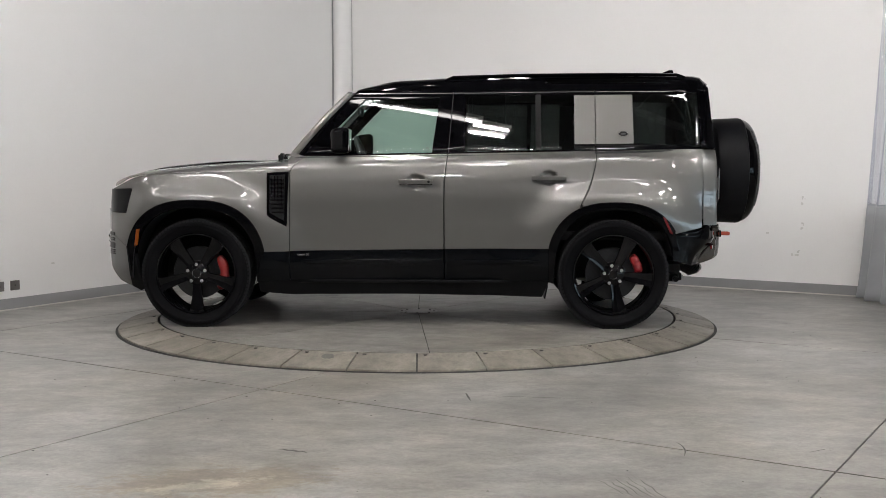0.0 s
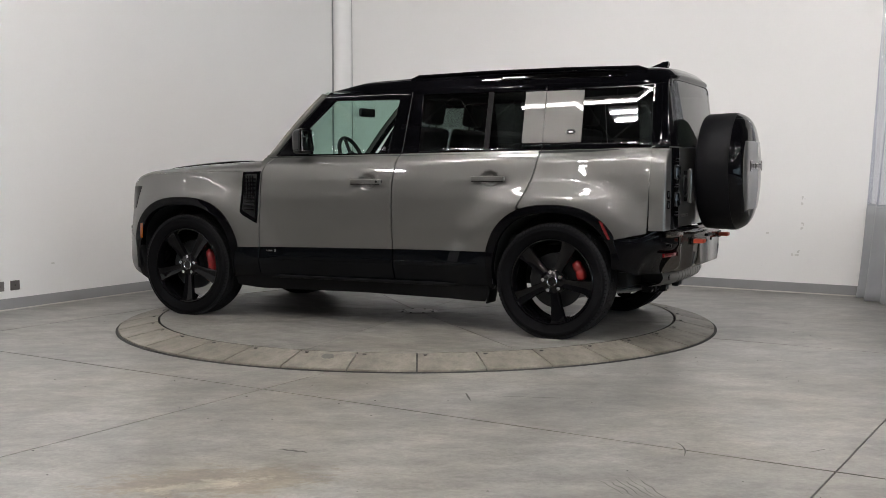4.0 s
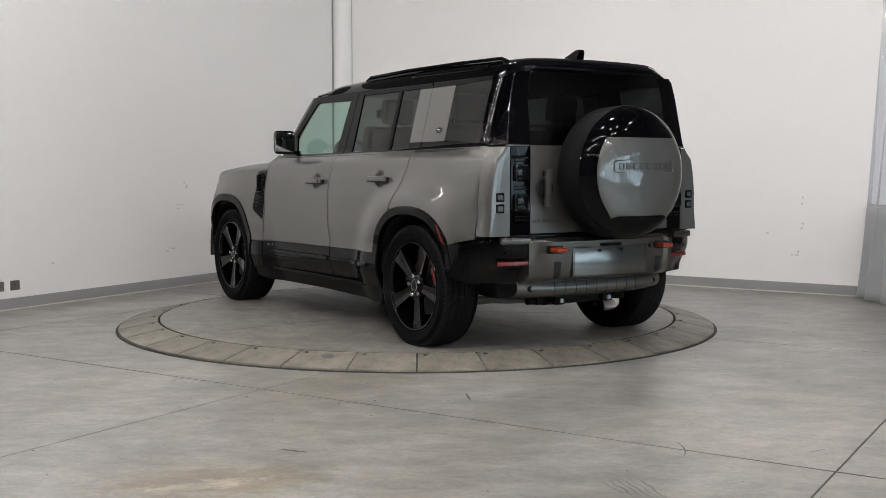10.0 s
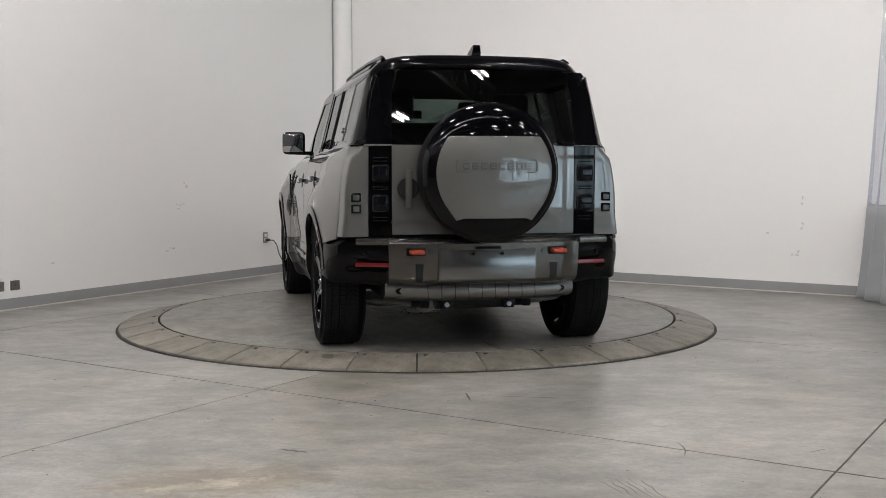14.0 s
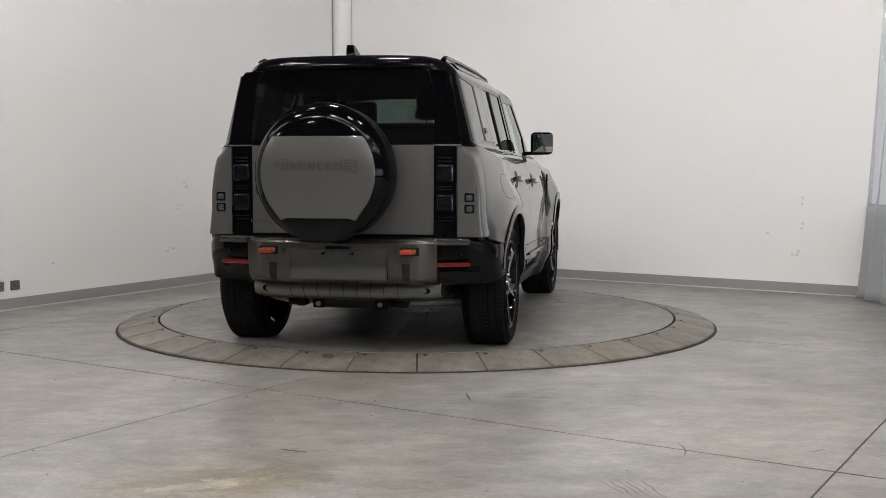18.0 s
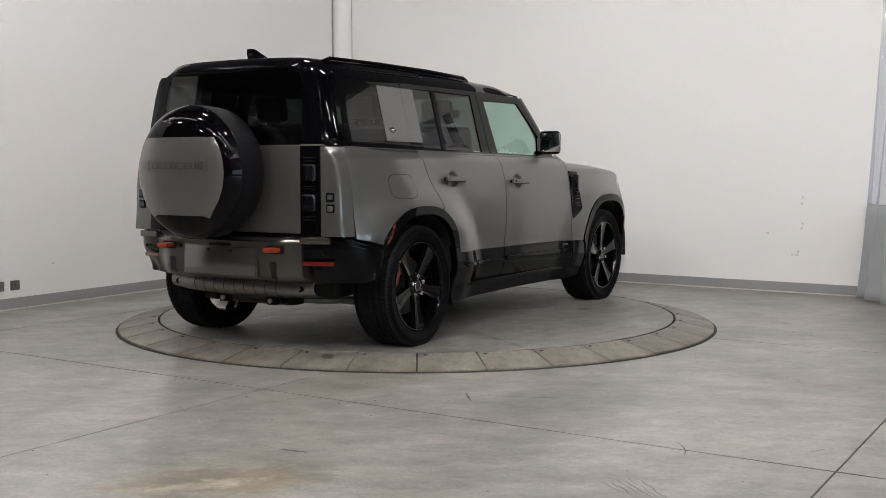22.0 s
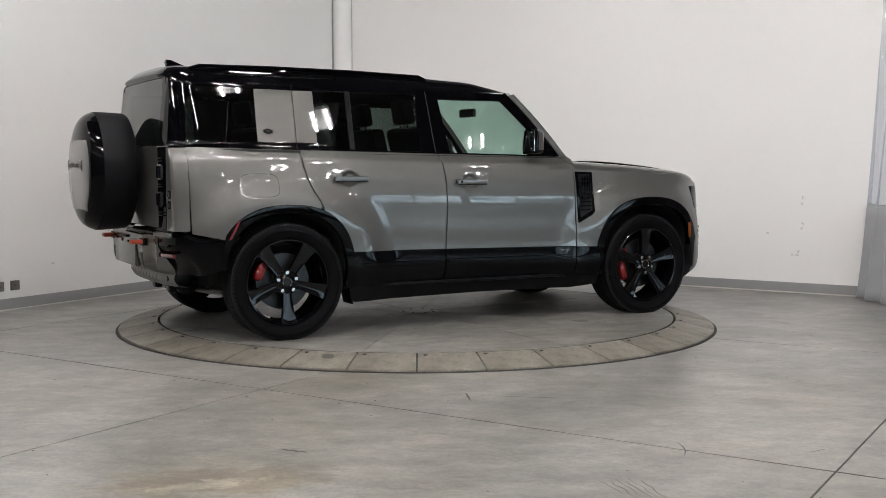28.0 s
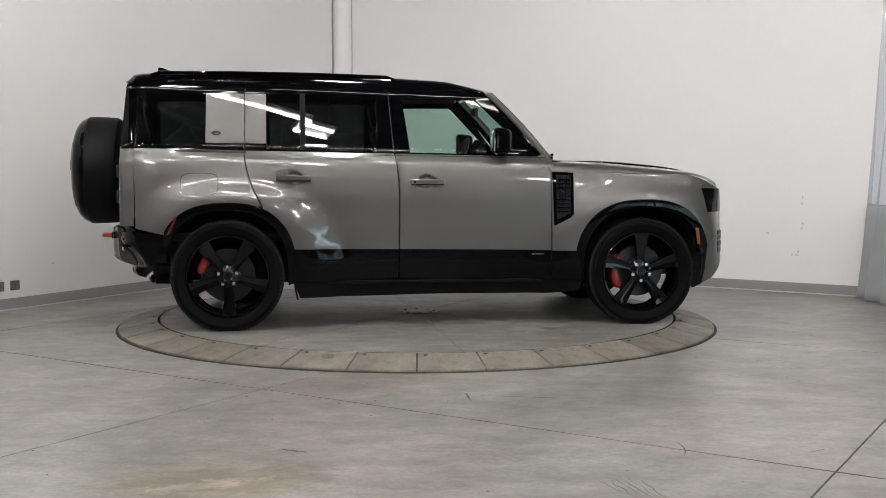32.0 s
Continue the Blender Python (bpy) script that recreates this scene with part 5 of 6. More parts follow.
    def bonnet(u, v):
        x = 0.835 + 1.285 * u
        w = skin(min(x, 2.19), 1.128) - 0.001
        z0 = curve_of([(0.8, 1.131), (1.9, 1.105), (2.0, 1.083), (2.08, 1.04), (2.18, 0.99)])(x)
        s = v * 2 - 1
        a = abs(s)
        t = top(x)
        if a > 0.72:
            k = (a - 0.72) / 0.28 * math.pi / 2
            y = w - 0.12 + 0.12 * math.sin(k)
            z = z0 + (t - 0.010 - z0) * math.cos(k)
        else:
            y = (w - 0.12) * a / 0.72
            z = t - 0.010 * (a / 0.72) ** 2 + 0.012 * ease((0.5 - a) / 0.1)
        x2 = x + 0.06 * u ** 3 * (1 - (y / 0.95) ** 2)
        return (x2 + 0.06 * (1 - u) ** 4 * (1 - (y / 0.9) ** 2), math.copysign(y, s), z)
    hood = sheet("bonnet", bonnet, 48, 60, (0.2, 0, 1), PAINT, suv, label="silver-grey clamshell bonnet")
    for s in (-1, 1):
        sheet("bonnet_vent", lambda u, v: (1.10 + 0.80 * u, s * (0.50 + 0.14 * v), top(1.10 + 0.80 * u) + 0.003 + 0.016 * math.sin(math.pi * v) ** 0.5 * math.sin(math.pi * u) ** 0.4), 20, 8, (0, 0, 1), GLOSS_BLACK, hood, label="gloss black bonnet tread plate")
    # front face
    def nose(u, v):
        y = (u * 2 - 1) * 0.70
        z = 1.04 - 0.76 * v
        x = curve_of([(0.28, 2.15), (0.315, 2.21), (0.36, 2.265), (0.42, 2.32), (0.53, 2.354), (0.64, 2.365), (0.657, 2.363), (0.664, 2.305), (0.680, 2.305), (0.687, 2.355), (0.848, 2.355), (0.858, 2.290), (0.98, 2.250), (1.04, 2.180)])(z)
        return (x - 0.17 * (abs(y) / 0.7) ** 2.2, y, z)
    front = sheet("front_panel", nose, 28, 100, (1, 0, 0), PAINT, suv, label="silver-grey front panel")
    for s in (-1, 1):
        sheet("front_panel_end", lambda u, v, s=s: (lambda q: (q[0] - 0.16 * u, s * (0.70 + 0.025 * u), q[2]))(nose(1, v)), 4, 100, (0.2, s, 0), PAINT, front)
    sheet("grille", lambda u, v: (lambda q: (q[0] + 0.003, q[1], q[2]))(nose(0.5 + (u - 0.5) * 0.98, 0.07 + 0.19 * v)), 20, 8, (1, 0, 0), SATIN_BLACK, front, label="black front grille")
    for k in range(3):
        bm = bmesh.new()
        tube(bm, [Vector(nose(0.5 + (i / 10 - 0.5) * 0.6, 0.10 + 0.07 * k)) + Vector((0.002, 0, 0)) for i in range(11)], 0.010, 6)
        part("grille_bar", bm, GLOSS_BLACK, front)
    for s in (-1, 1):
        bm = bmesh.new()
        lathe(bm, [(0.0001, 0.012), (0.07, 0.010), (0.085, 0.0)], "X", 24)
        bmesh.ops.translate(bm, verts=bm.verts, vec=Vector(nose(0.5 + s * 0.40, 0.16)) + Vector((0.002, 0, 0)))
        part("head_lamp", bm, LAMP_LENS, front, "round head lamp")
    for z, w in ((0.640, 0.020), (0.600, 0.016), (0.560, 0.016)):
        bm = bmesh.new()
        tube(bm, [Vector(nose(0.5 + (i / 12 - 0.5) * 0.80, (1.04 - z) / 0.76)) + Vector((-0.004, 0, 0)) for i in range(13)], w / 2, 6)
        part("bumper_bar", bm, SATIN_BLACK, front)
    sheet("front_skid_plate", lambda u, v: (lambda q: (q[0] + 0.014 - 0.10 * v, q[1] * 0.9, q[2] - 0.02 * v))(nose(u, 0.72 + 0.27 * v)), 20, 8, (1, 0, -0.2), SATIN_SILVER, front, label="satin silver skid plate")


def tail():
    # tailgate
    gate = panel("tailgate", [(-0.568, 0.765), (-0.568, 1.298), (0.568, 1.298), (0.568, 0.765)], back, (-1, 0, 0), PAINT, suv, step=0.08, rim=0.02, label="silver-grey side-hinged tailgate")
    g = panel("rear_window", [(-0.575, 1.306), (-0.560, 1.64), (-0.530, 1.745), (-0.49, 1.762), (0.49, 1.762), (0.530, 1.745), (0.560, 1.64), (0.575, 1.306)], back, (-1, 0, 0), PRIVACY_GLASS, gate, step=0.06, rim=0.004, edge=0.001, label="dark rear window", lift=0.0)
    g.visible_shadow = False
    for s in (False, True):
        panel("rear_pillar", [(0.580, 1.304), (0.565, 1.64), (0.535, 1.755), (0.630, 1.752), (0.652, 1.725), (0.682, 1.62), (0.733, 1.304)], back, (-1, 0, 0), GLOSS_BLACK, suv, mirror=s, step=0.04, rim=0.02, label="gloss black rear pillar")
    for s in (False, True):
        panel("belt_shelf", [(0.572, 1.299), (0.572, 1.304), (0.735, 1.304), (0.738, 1.298)], back, (-1, 0, 0), PAINT, suv, mirror=s, step=0.04, rim=0.01, edge=0.001, lift=0.003)
    bm = bmesh.new()
    tube(bm, [(-2.272, -0.33, 1.325), (-2.268, -0.10, 1.328), (-2.262, 0.0, 1.32)], 0.009, 6)
    part("rear_wiper", bm, SATIN_BLACK, gate, "black rear wiper")
    # tailgate handle
    bm = bmesh.new()
    # A flat disc, dark in place of the shade inside the round hollow.
    lathe(bm, [(0.0001, 0.0), (0.052, 0.0), (0.060, -0.006), (0.066, 0.0)], "X", 28)
    bmesh.ops.translate(bm, verts=bm.verts, vec=(-2.305, 0.478, 1.040))
    part("handle_cup", bm, DARK, gate, "round handle recess drawn as a flat disc, its shade put into the colour")
    bm = bmesh.new()
    box(bm, (0.030, 0.040, 0.235), (-2.338, 0.478, 1.040), bevel=0.010, segments=3)
    part("gate_handle", bm, PAINT, gate, "upright silver-grey handle")
    for z in (0.95, 1.13):
        bm = bmesh.new()
        box(bm, (0.04, 0.024, 0.03), (-2.318, 0.478, z), bevel=0.006)
        part("handle_mount", bm, SATIN_BLACK, gate)
    face = Matrix(((0, 0, -1, 0), (-1, 0, 0, 0), (0, 1, 0, 0), (0, 0, 0, 1)))
    # Embossed word, its shading given by a darker colour.
    word_bars("lettering", 8, 0.026, Matrix.Translation((-2.2995, 0.465, 0.840)) @ face, EMBOSS_SHADE, gate, depth=0.002, stretch=1.55)

    # spare wheel under its cover
    cy, cz, R = 0.035, 1.136, 0.408
    bm = bmesh.new()
    lathe(bm, [(0.20, -2.335), (R - 0.05, -2.350), (R - 0.015, -2.365), (R - 0.004, -2.385), (R, -2.45), (R + 0.004, -2.56), (R + 0.002, -2.585), (R - 0.01, -2.592)], "X", 72)
    bmesh.ops.translate(bm, verts=bm.verts, vec=(0, cy, cz))
    spare = part("spare_wheel", bm, SPARE_BAND, suv, "spare wheel with a soft black cover band")
    cover_prof = curve_of([(0.0, -2.712), (0.12, -2.709), (0.24, -2.700), (0.32, -2.684), (0.37, -2.655), (0.395, -2.622), (R + 0.001, -2.588)])
    bm = bmesh.new()
    lathe(bm, [(max(r0, 0.0005), cover_prof(r0)) for r0 in (0.0005, 0.06, 0.12, 0.18, 0.24, 0.28, 0.32, 0.345, 0.37, 0.385, 0.398, R, R + 0.001)], "X", 96)
    bmesh.ops.translate(bm, verts=bm.verts, vec=(0, cy, cz))
    part("cover_shell", bm, GLOSS_BLACK, spare, "gloss black hard cover")

    def on_cover(y, z):
        r0 = math.hypot(y - cy, z - cz)
        return (cover_prof(r0) - 0.004, y, z)
    ring_pts = []
    for k in range(0, 41):
        w = radians(-32 + k * (64.5 + 5) / 40)
        ring_pts.append((0.342 * math.cos(w), 0.342 * math.sin(w)))
    right = [(y, z) for y, z in ring_pts if -0.262 < z < 0.208]
    outline = [(cy + y, cz + z) for y, z in right]
    outline += [(cy + 0.268, cz + 0.209), (cy - 0.268, cz + 0.209)]
    outline += [(cy - y, cz + z) for y, z in right[::-1]]
    outline += [(cy - 0.225, cz - 0.272), (cy - 0.185, cz - 0.258), (cy + 0.185, cz - 0.258), (cy + 0.225, cz - 0.272)]
    panel("cover_panel", outline, on_cover, (-1, 0, 0), PAINT, spare, step=0.045, rim=0.008, label="silver-grey cover panel")
    # recess with the embossed word; its shade is put into the dark colour
    def rounded(w, h, r0, y0, z0):
        pts = []
        for sx, sy, w0 in ((1, 1, 0), (-1, 1, 90), (-1, -1, 180), (1, -1, 270)):
            for k in range(5):
                w1 = radians(w0 + k * 22.5)
                pts.append((y0 + sx * (w / 2 - r0) + r0 * math.cos(w1), z0 + sy * (h / 2 - r0) + r0 * math.sin(w1)))
        return pts
    bm = bmesh.new()
    for loop in (rounded(0.478, 0.070, 0.016, cy - 0.005, 1.176),):
        pts = [Vector(on_cover(y, z)) + Vector((-0.002, 0, 0)) for y, z in loop]
        tube(bm, pts + [pts[0]], 0.0032, 6)
    part("emblem_frame", bm, EMBOSS_SHADE, spare, "narrow frame, darkened for the shade of the embossed edge")
    word = word_bars("lettering", 8, 0.056, Matrix.Translation((on_cover(cy, 1.176)[0] - 0.0022, cy - 0.005, 1.176)) @ face, EMBOSS_SHADE, spare, depth=0.0022, stretch=1.32)
    for v in word.data.vertices:
        v.co.x += on_cover(v.co.y, v.co.z)[0] - on_cover(cy, 1.176)[0]

    # bumper
    def bumper(u, v):
        """Wraps from one wheel arch round the back to the other."""
        s = u * 2 - 1
        a = abs(s)
        y = curve_of([(0.0, 0.0), (0.30, 0.40), (0.50, 0.66), (0.62, 0.80), (0.72, 0.885), (0.82, 0.93), (1.0, 0.962)])(a)
        x = curve_of([(0.0, -2.335), (0.30, -2.325), (0.50, -2.285), (0.62, -2.235), (0.72, -2.165), (0.82, -2.08), (1.0, -1.93)])(a)
        ztop = 0.752 - 0.055 * ease((a - 0.62) / 0.2)
        zbot = 0.440 + 0.015 * ease((a - 0.42) / 0.15) + 0.04 * ease((a - 0.75) / 0.25)
        z = ztop + (zbot - ztop) * v
        inset = 0.012 * ease(1 - v / 0.08) + 0.12 * ease((v - 0.3) / 0.7) * ease((0.95 - a) / 0.3)
        return (x + inset * (1 - 0.75 * ease((a - 0.6) / 0.3)), math.copysign(y * (1 - 0.4 * inset * ease((a - 0.5) / 0.3)), s), z)
    bump = sheet("rear_bumper", bumper, 64, 16, lambda q: Vector((-1 if q.x < -2.2 else -0.3, q.y, 0)), GLOSS_BLACK, suv, label="gloss black rear bumper")

    def centre(u, v):
        s = u * 2 - 1
        a = abs(s)
        y = 0.600 * a - 0.010 * v * ease((a - 0.7) / 0.3)
        x = -2.376 + 0.055 * ease((a - 0.72) / 0.28) + 0.012 * a
        prof = curve_of([(0.0, 0.085), (0.05, 0.020), (0.10, 0.0), (0.5, 0.003), (0.80, 0.012), (0.88, 0.032), (0.95, 0.075), (1.0, 0.13)])(v)
        z = 0.745 - 0.300 * v
        return (x + prof, math.copysign(y, s), z)
    sheet("bumper_centre", centre, 48, 24, (-1, 0, 0.1), SATIN_SILVER, bump, label="satin silver bumper centre")
    # Dark overlays: the shade in the bumper-coloured embossed slots, put into colour.
    for s in (-1, 1):
        sheet("bumper_slot", lambda u, v: (lambda q: (q[0] - 0.0015, q[1], q[2]))(centre(0.5 + s * (0.418 + (u - 0.5) * (0.052 - 0.012 * v)) / 1.2, 0.52 + 0.36 * v)), 4, 8, (-1, 0, 0), BRAKE, bump)
    # ends of the silver centre
    for s in (-1, 1):
        sheet("bumper_end", lambda u, v: (lambda q: (q[0] + 0.13 * u, s * (abs(q[1]) + 0.008 * u), q[2]))(centre(1, v)), 6, 16, (0, s, 0), SATIN_SILVER, bump)
    sheet("bumper_floor", lambda u, v: (lambda q: (q[0] + 0.30 * v, q[1], q[2] + 0.004 - 0.01 * v))(centre(u, 1)), 16, 3, (0, 0, -1), SATIN_BLACK, bump)
    # plate recess and plate
    bm = bmesh.new()
    lean = Euler((0, radians(2.5), 0)).to_matrix()
    box(bm, (0.050, 0.612, 0.190), (-2.3510, 0.0, 0.582), bevel=0.005, turn=lean)
    part("plate_recess", bm, SATIN_SILVER, bump, "recess behind the plate")
    bm = bmesh.new()
    box(bm, (0.004, 0.590, 0.176), (-2.3770, 0.0, 0.582), bevel=0.0015, turn=lean)
    plate = part("blank_plate", bm, PLATE, bump, "bare metal number plate holder")
    bm = bmesh.new()
    box(bm, (0.018, 0.16, 0.020), (-2.380, 0.0, 0.684), bevel=0.006)
    part("plate_lamp", bm, SATIN_BLACK, bump)
    for y in (-0.09, 0.09):
        for dy, r0 in ((0, 0.010), (0.016, 0.005)):
            bm = bmesh.new()
            cylinder(bm, r0, 0.006, (-2.3775, y + dy, 0.648), axis="X", n=12)
            part("plate_screw", bm, SATIN_BLACK, bump)
    for y in (-0.35, 0.35):
        bm = bmesh.new()
        cylinder(bm, 0.012, 0.006, (-2.377, y, 0.660), axis="X", n=16)
        part("parking_sensor", bm, SATIN_SILVER, bump)
    # skid bar below
    def skid(u, v):
        y = (u * 2 - 1) * 0.60
        px = curve_of([(0.0, -2.19), (0.15, -2.236), (0.5, -2.252), (0.8, -2.232), (1.0, -2.15)])(v)
        return (px + 0.060 * (abs(y) / 0.60) ** 4, y, 0.468 - 0.128 * v + 0.012 * (abs(y) / 0.60) ** 3)
    sheet("skid_bar", skid, 74, 12, (-1, 0, 0), SKID, bump, label="satin bronze ribbed skid bar")
    for s in (-1, 1):
        # No opening is cut: a black disc gives the darkness inside the hole.
        bm = bmesh.new()
        lathe(bm, [(0.0001, -0.004), (0.030, -0.004), (0.033, -0.002), (0.034, 0.006)], "X", 20)
        bmesh.ops.scale(bm, vec=(1.0, 1.15, 0.6), verts=bm.verts)
        bmesh.ops.translate(bm, verts=bm.verts, vec=(-2.2150, s * 0.500, 0.412))
        part("tow_eye_hole", bm, CLAD, bump)
    for k in range(-4, 5):
        bm = bmesh.new()
        tube(bm, [Vector(skid(0.5 + k * 0.085 / 1.2, 0.12 + 0.72 * j / 8)) + Vector((0.0015, 0.004 * math.sin(j * 0.5), 0)) for j in range(9)], 0.0032, 6)
        part("skid_rib", bm, BRAKE, bump)
    # aerial
    bm = bmesh.new()
    for y in (-0.012, 0.012):
        pts = [bm.verts.new((x, y * (1.3 - z * 6), 1.856 + z)) for x, z in [(-1.895, 0.0), (-1.93, 0.026), (-1.99, 0.050), (-2.035, 0.068), (-2.066, 0.071), (-2.072, 0.052), (-2.052, 0.0)]]
        bm.faces.new(pts if y > 0 else pts[::-1])
    bm.verts.ensure_lookup_table()
    for i in range(7):
        j = (i + 1) % 7
        bm.faces.new((bm.verts[i], bm.verts[j], bm.verts[7 + j], bm.verts[7 + i]))
    bmesh.ops.recalc_face_normals(bm, faces=bm.faces)
    bmesh.ops.scale(bm, vec=(1, 2.0, 1), verts=bm.verts)
    part("roof_aerial", bm, GLOSS_BLACK, suv, "black shark-fin aerial")


def underside():
    bm = bmesh.new()
    box(bm, (3.98, 1.16, 0.34), (0.04, 0, 0.50), bevel=0.03)
    box(bm, (2.0, 1.55, 0.30), (0.0, 0, 0.44), bevel=0.03)
    part("floor_pan", bm, DARK, suv, "dark underbody")
    bm = bmesh.new()
    box(bm, (1.0, 1.2, 0.42), (1.62, 0, 0.78), bevel=0.03)
    part("engine_bay", bm, DARK, suv)
    bm = bmesh.new()
    box(bm, (0.55, 0.7, 0.12), (-0.55, -0.1, 0.28), bevel=0.04)
    part("fuel_tank", bm, DARK, suv)
    for x in (XF, XR):
        bm = bmesh.new()
        tube(bm, [(x, -0.70, HUB_Z), (x, 0.70, HUB_Z)], 0.028, 8)
        box(bm, (0.30, 0.36, 0.22), (x, 0, 0.36), bevel=0.06)
        part("axle", bm, DARK, suv, "dark axle and drive")
        for s in (-1, 1):
            bm = bmesh.new()
            tube(bm, [(x - 0.25, s * 0.25, 0.31), (x - 0.06, s * 0.55, 0.27), (x, s * 0.72, 0.30)], 0.030, 8)
            tube(bm, [(x + 0.22, s * 0.25, 0.32), (x + 0.02, s * 0.72, 0.30)], 0.026, 8)
            part("suspension_arm", bm, ARM, suv, "grey cast suspension arm")
    bm = bmesh.new()
    tube(bm, [(-0.8, -0.32, 0.30), (-1.5, -0.34, 0.34), (-1.85, -0.30, 0.36), (-1.97, -0.27, 0.35)], 0.035, 10)
    cylinder(bm, 0.11, 0.50, (-2.0, 0.0, 0.38), axis="Y", n=20)
    part("exhaust", bm, BRAKE, suv, "dark steel exhaust")
    for s in (-1, 1):
        bm = bmesh.new()
        tube(bm, [(-1.60, s * 0.72, 0.330), (-1.78, s * 0.60, 0.310), (-1.90, s * 0.44, 0.305), (-1.95, s * 0.28, 0.315)], 0.036, 10)
        bmesh.ops.scale(bm, vec=(1, 1, 0.62), space=Matrix.Translation((0, 0, -0.305)), verts=bm.verts)
        part("trailing_arm", bm, ARM, suv, "grey cast trailing arm")
        bm = bmesh.new()
        box(bm, (0.05, 0.075, 0.060), (-2.10, s * 0.20, 0.312), bevel=0.010)
        bracket = part("tow_bracket", bm, SATIN_BLACK, suv)
        bm = bmesh.new()
        cylinder(bm, 0.015, 0.020, (-2.130, s * 0.20, 0.310), axis="X", n=12)
        part("bolt", bm, STEEL, bracket)
    for y in (-0.33, 0.33):
        bm = bmesh.new()
        box(bm, (0.10, 0.06, 0.06), (-2.03, y, 0.315), bevel=0.012)
        cylinder(bm, 0.022, 0.07, (-2.05, y + 0.05, 0.310), axis="Y", n=14)
        part("tow_lug", bm, SATIN_BLACK, suv)


def cabin():
    bm = bmesh.new()
    box(bm, (3.1, 1.5, 0.06), (-0.65, 0, 0.66), bevel=0.01)
    part("cabin_floor", bm, CABIN, suv)
    bm = bmesh.new()
    box(bm, (0.34, 1.50, 0.22), (0.66, 0, 1.11), bevel=0.05, segments=3)
    part("dashboard", bm, CABIN, suv, "dark dashboard")
    bm = bmesh.new()
    box(bm, (0.22, 1.42, 0.035), (0.52, 0, 1.215), bevel=0.015)
    part("dash_top", bm, TAN, suv, "tan dashboard top")
    bm = bmesh.new()
    lathe(bm, [(0.165 + 0.016 * math.cos(k * math.tau / 8), 0.016 * math.sin(k * math.tau / 8)) for k in range(8)], "X", 36, closed=True)
    for k in range(3):
        w = radians(90 + k * 120)
        tube(bm, [(0, 0, 0), (0, 0.16 * math.cos(w), 0.16 * math.sin(w))], 0.014, 6)
    cylinder(bm, 0.05, 0.04, (0, 0, 0), axis="X", n=20)
    bmesh.ops.rotate(bm, verts=bm.verts, cent=(0, 0, 0), matrix=Matrix.Rotation(radians(22), 3, "Y"))
    bmesh.ops.translate(bm, verts=bm.verts, vec=(0.34, 0.37, 1.235))
    part("steering_wheel", bm, CABIN, suv, "dark steering wheel")
    bm = bmesh.new()
    box(bm, (0.9, 0.20, 0.26), (0.05, 0, 0.80), bevel=0.04)
    part("centre_console", bm, CABIN, suv)

    def chair(x, y, w, rest, leather, face=SEAT_FABRIC):
        bm = bmesh.new()
        box(bm, (0.50, w, 0.17), (x, y, 0.86), bevel=0.05, segments=3)
        seat = part("seat", bm, leather, suv, "dark leather seat")
        bm = bmesh.new()
        box(bm, (0.13, w, 0.58), (x - 0.30, y, 1.18), bevel=0.05, segments=3, turn=Euler((0, radians(-14), 0)).to_matrix())
        part("seat_back", bm, leather, seat)
        for dy in rest:
            bm = bmesh.new()
            box(bm, (0.09, 0.25, 0.185), (x - 0.395, y + dy, 1.575), bevel=0.04, segments=3, turn=Euler((0, radians(-10), 0)).to_matrix())
            tube(bm, [(x - 0.38, y + dy - 0.06, 1.44), (x - 0.39, y + dy - 0.06, 1.53)], 0.007, 6)
            tube(bm, [(x - 0.38, y + dy + 0.06, 1.44), (x - 0.39, y + dy + 0.06, 1.53)], 0.007, 6)
            part("headrest", bm, leather, seat)
    chair(0.02, 0.38, 0.50, (0.0,), SEAT_FABRIC)
    chair(0.02, -0.38, 0.50, (0.0,), SEAT_FABRIC)
    chair(-0.98, 0.0, 1.28, (-0.40, 0.40), SEAT_FABRIC)
    bm = bmesh.new()
    box(bm, (0.75, 1.2, 0.30), (-1.80, 0, 0.90), bevel=0.05)
    part("load_floor", bm, CABIN, suv)
    # headlining under the roof
    sheet("headlining", lambda u, v: (lambda q: (q[0], q[1] * 0.96, q[2] - 0.035))(roof_at(-2.18 + u * 2.50, (v * 2 - 1) * 0.68)), 24, 16, (0, 0, -1), CABIN, suv, label="dark headlining")
    bm = bmesh.new()
    box(bm, (0.03, 0.24, 0.07), (0.40, 0, 1.60), bevel=0.015)
    part("inner_mirror", bm, CABIN, suv)


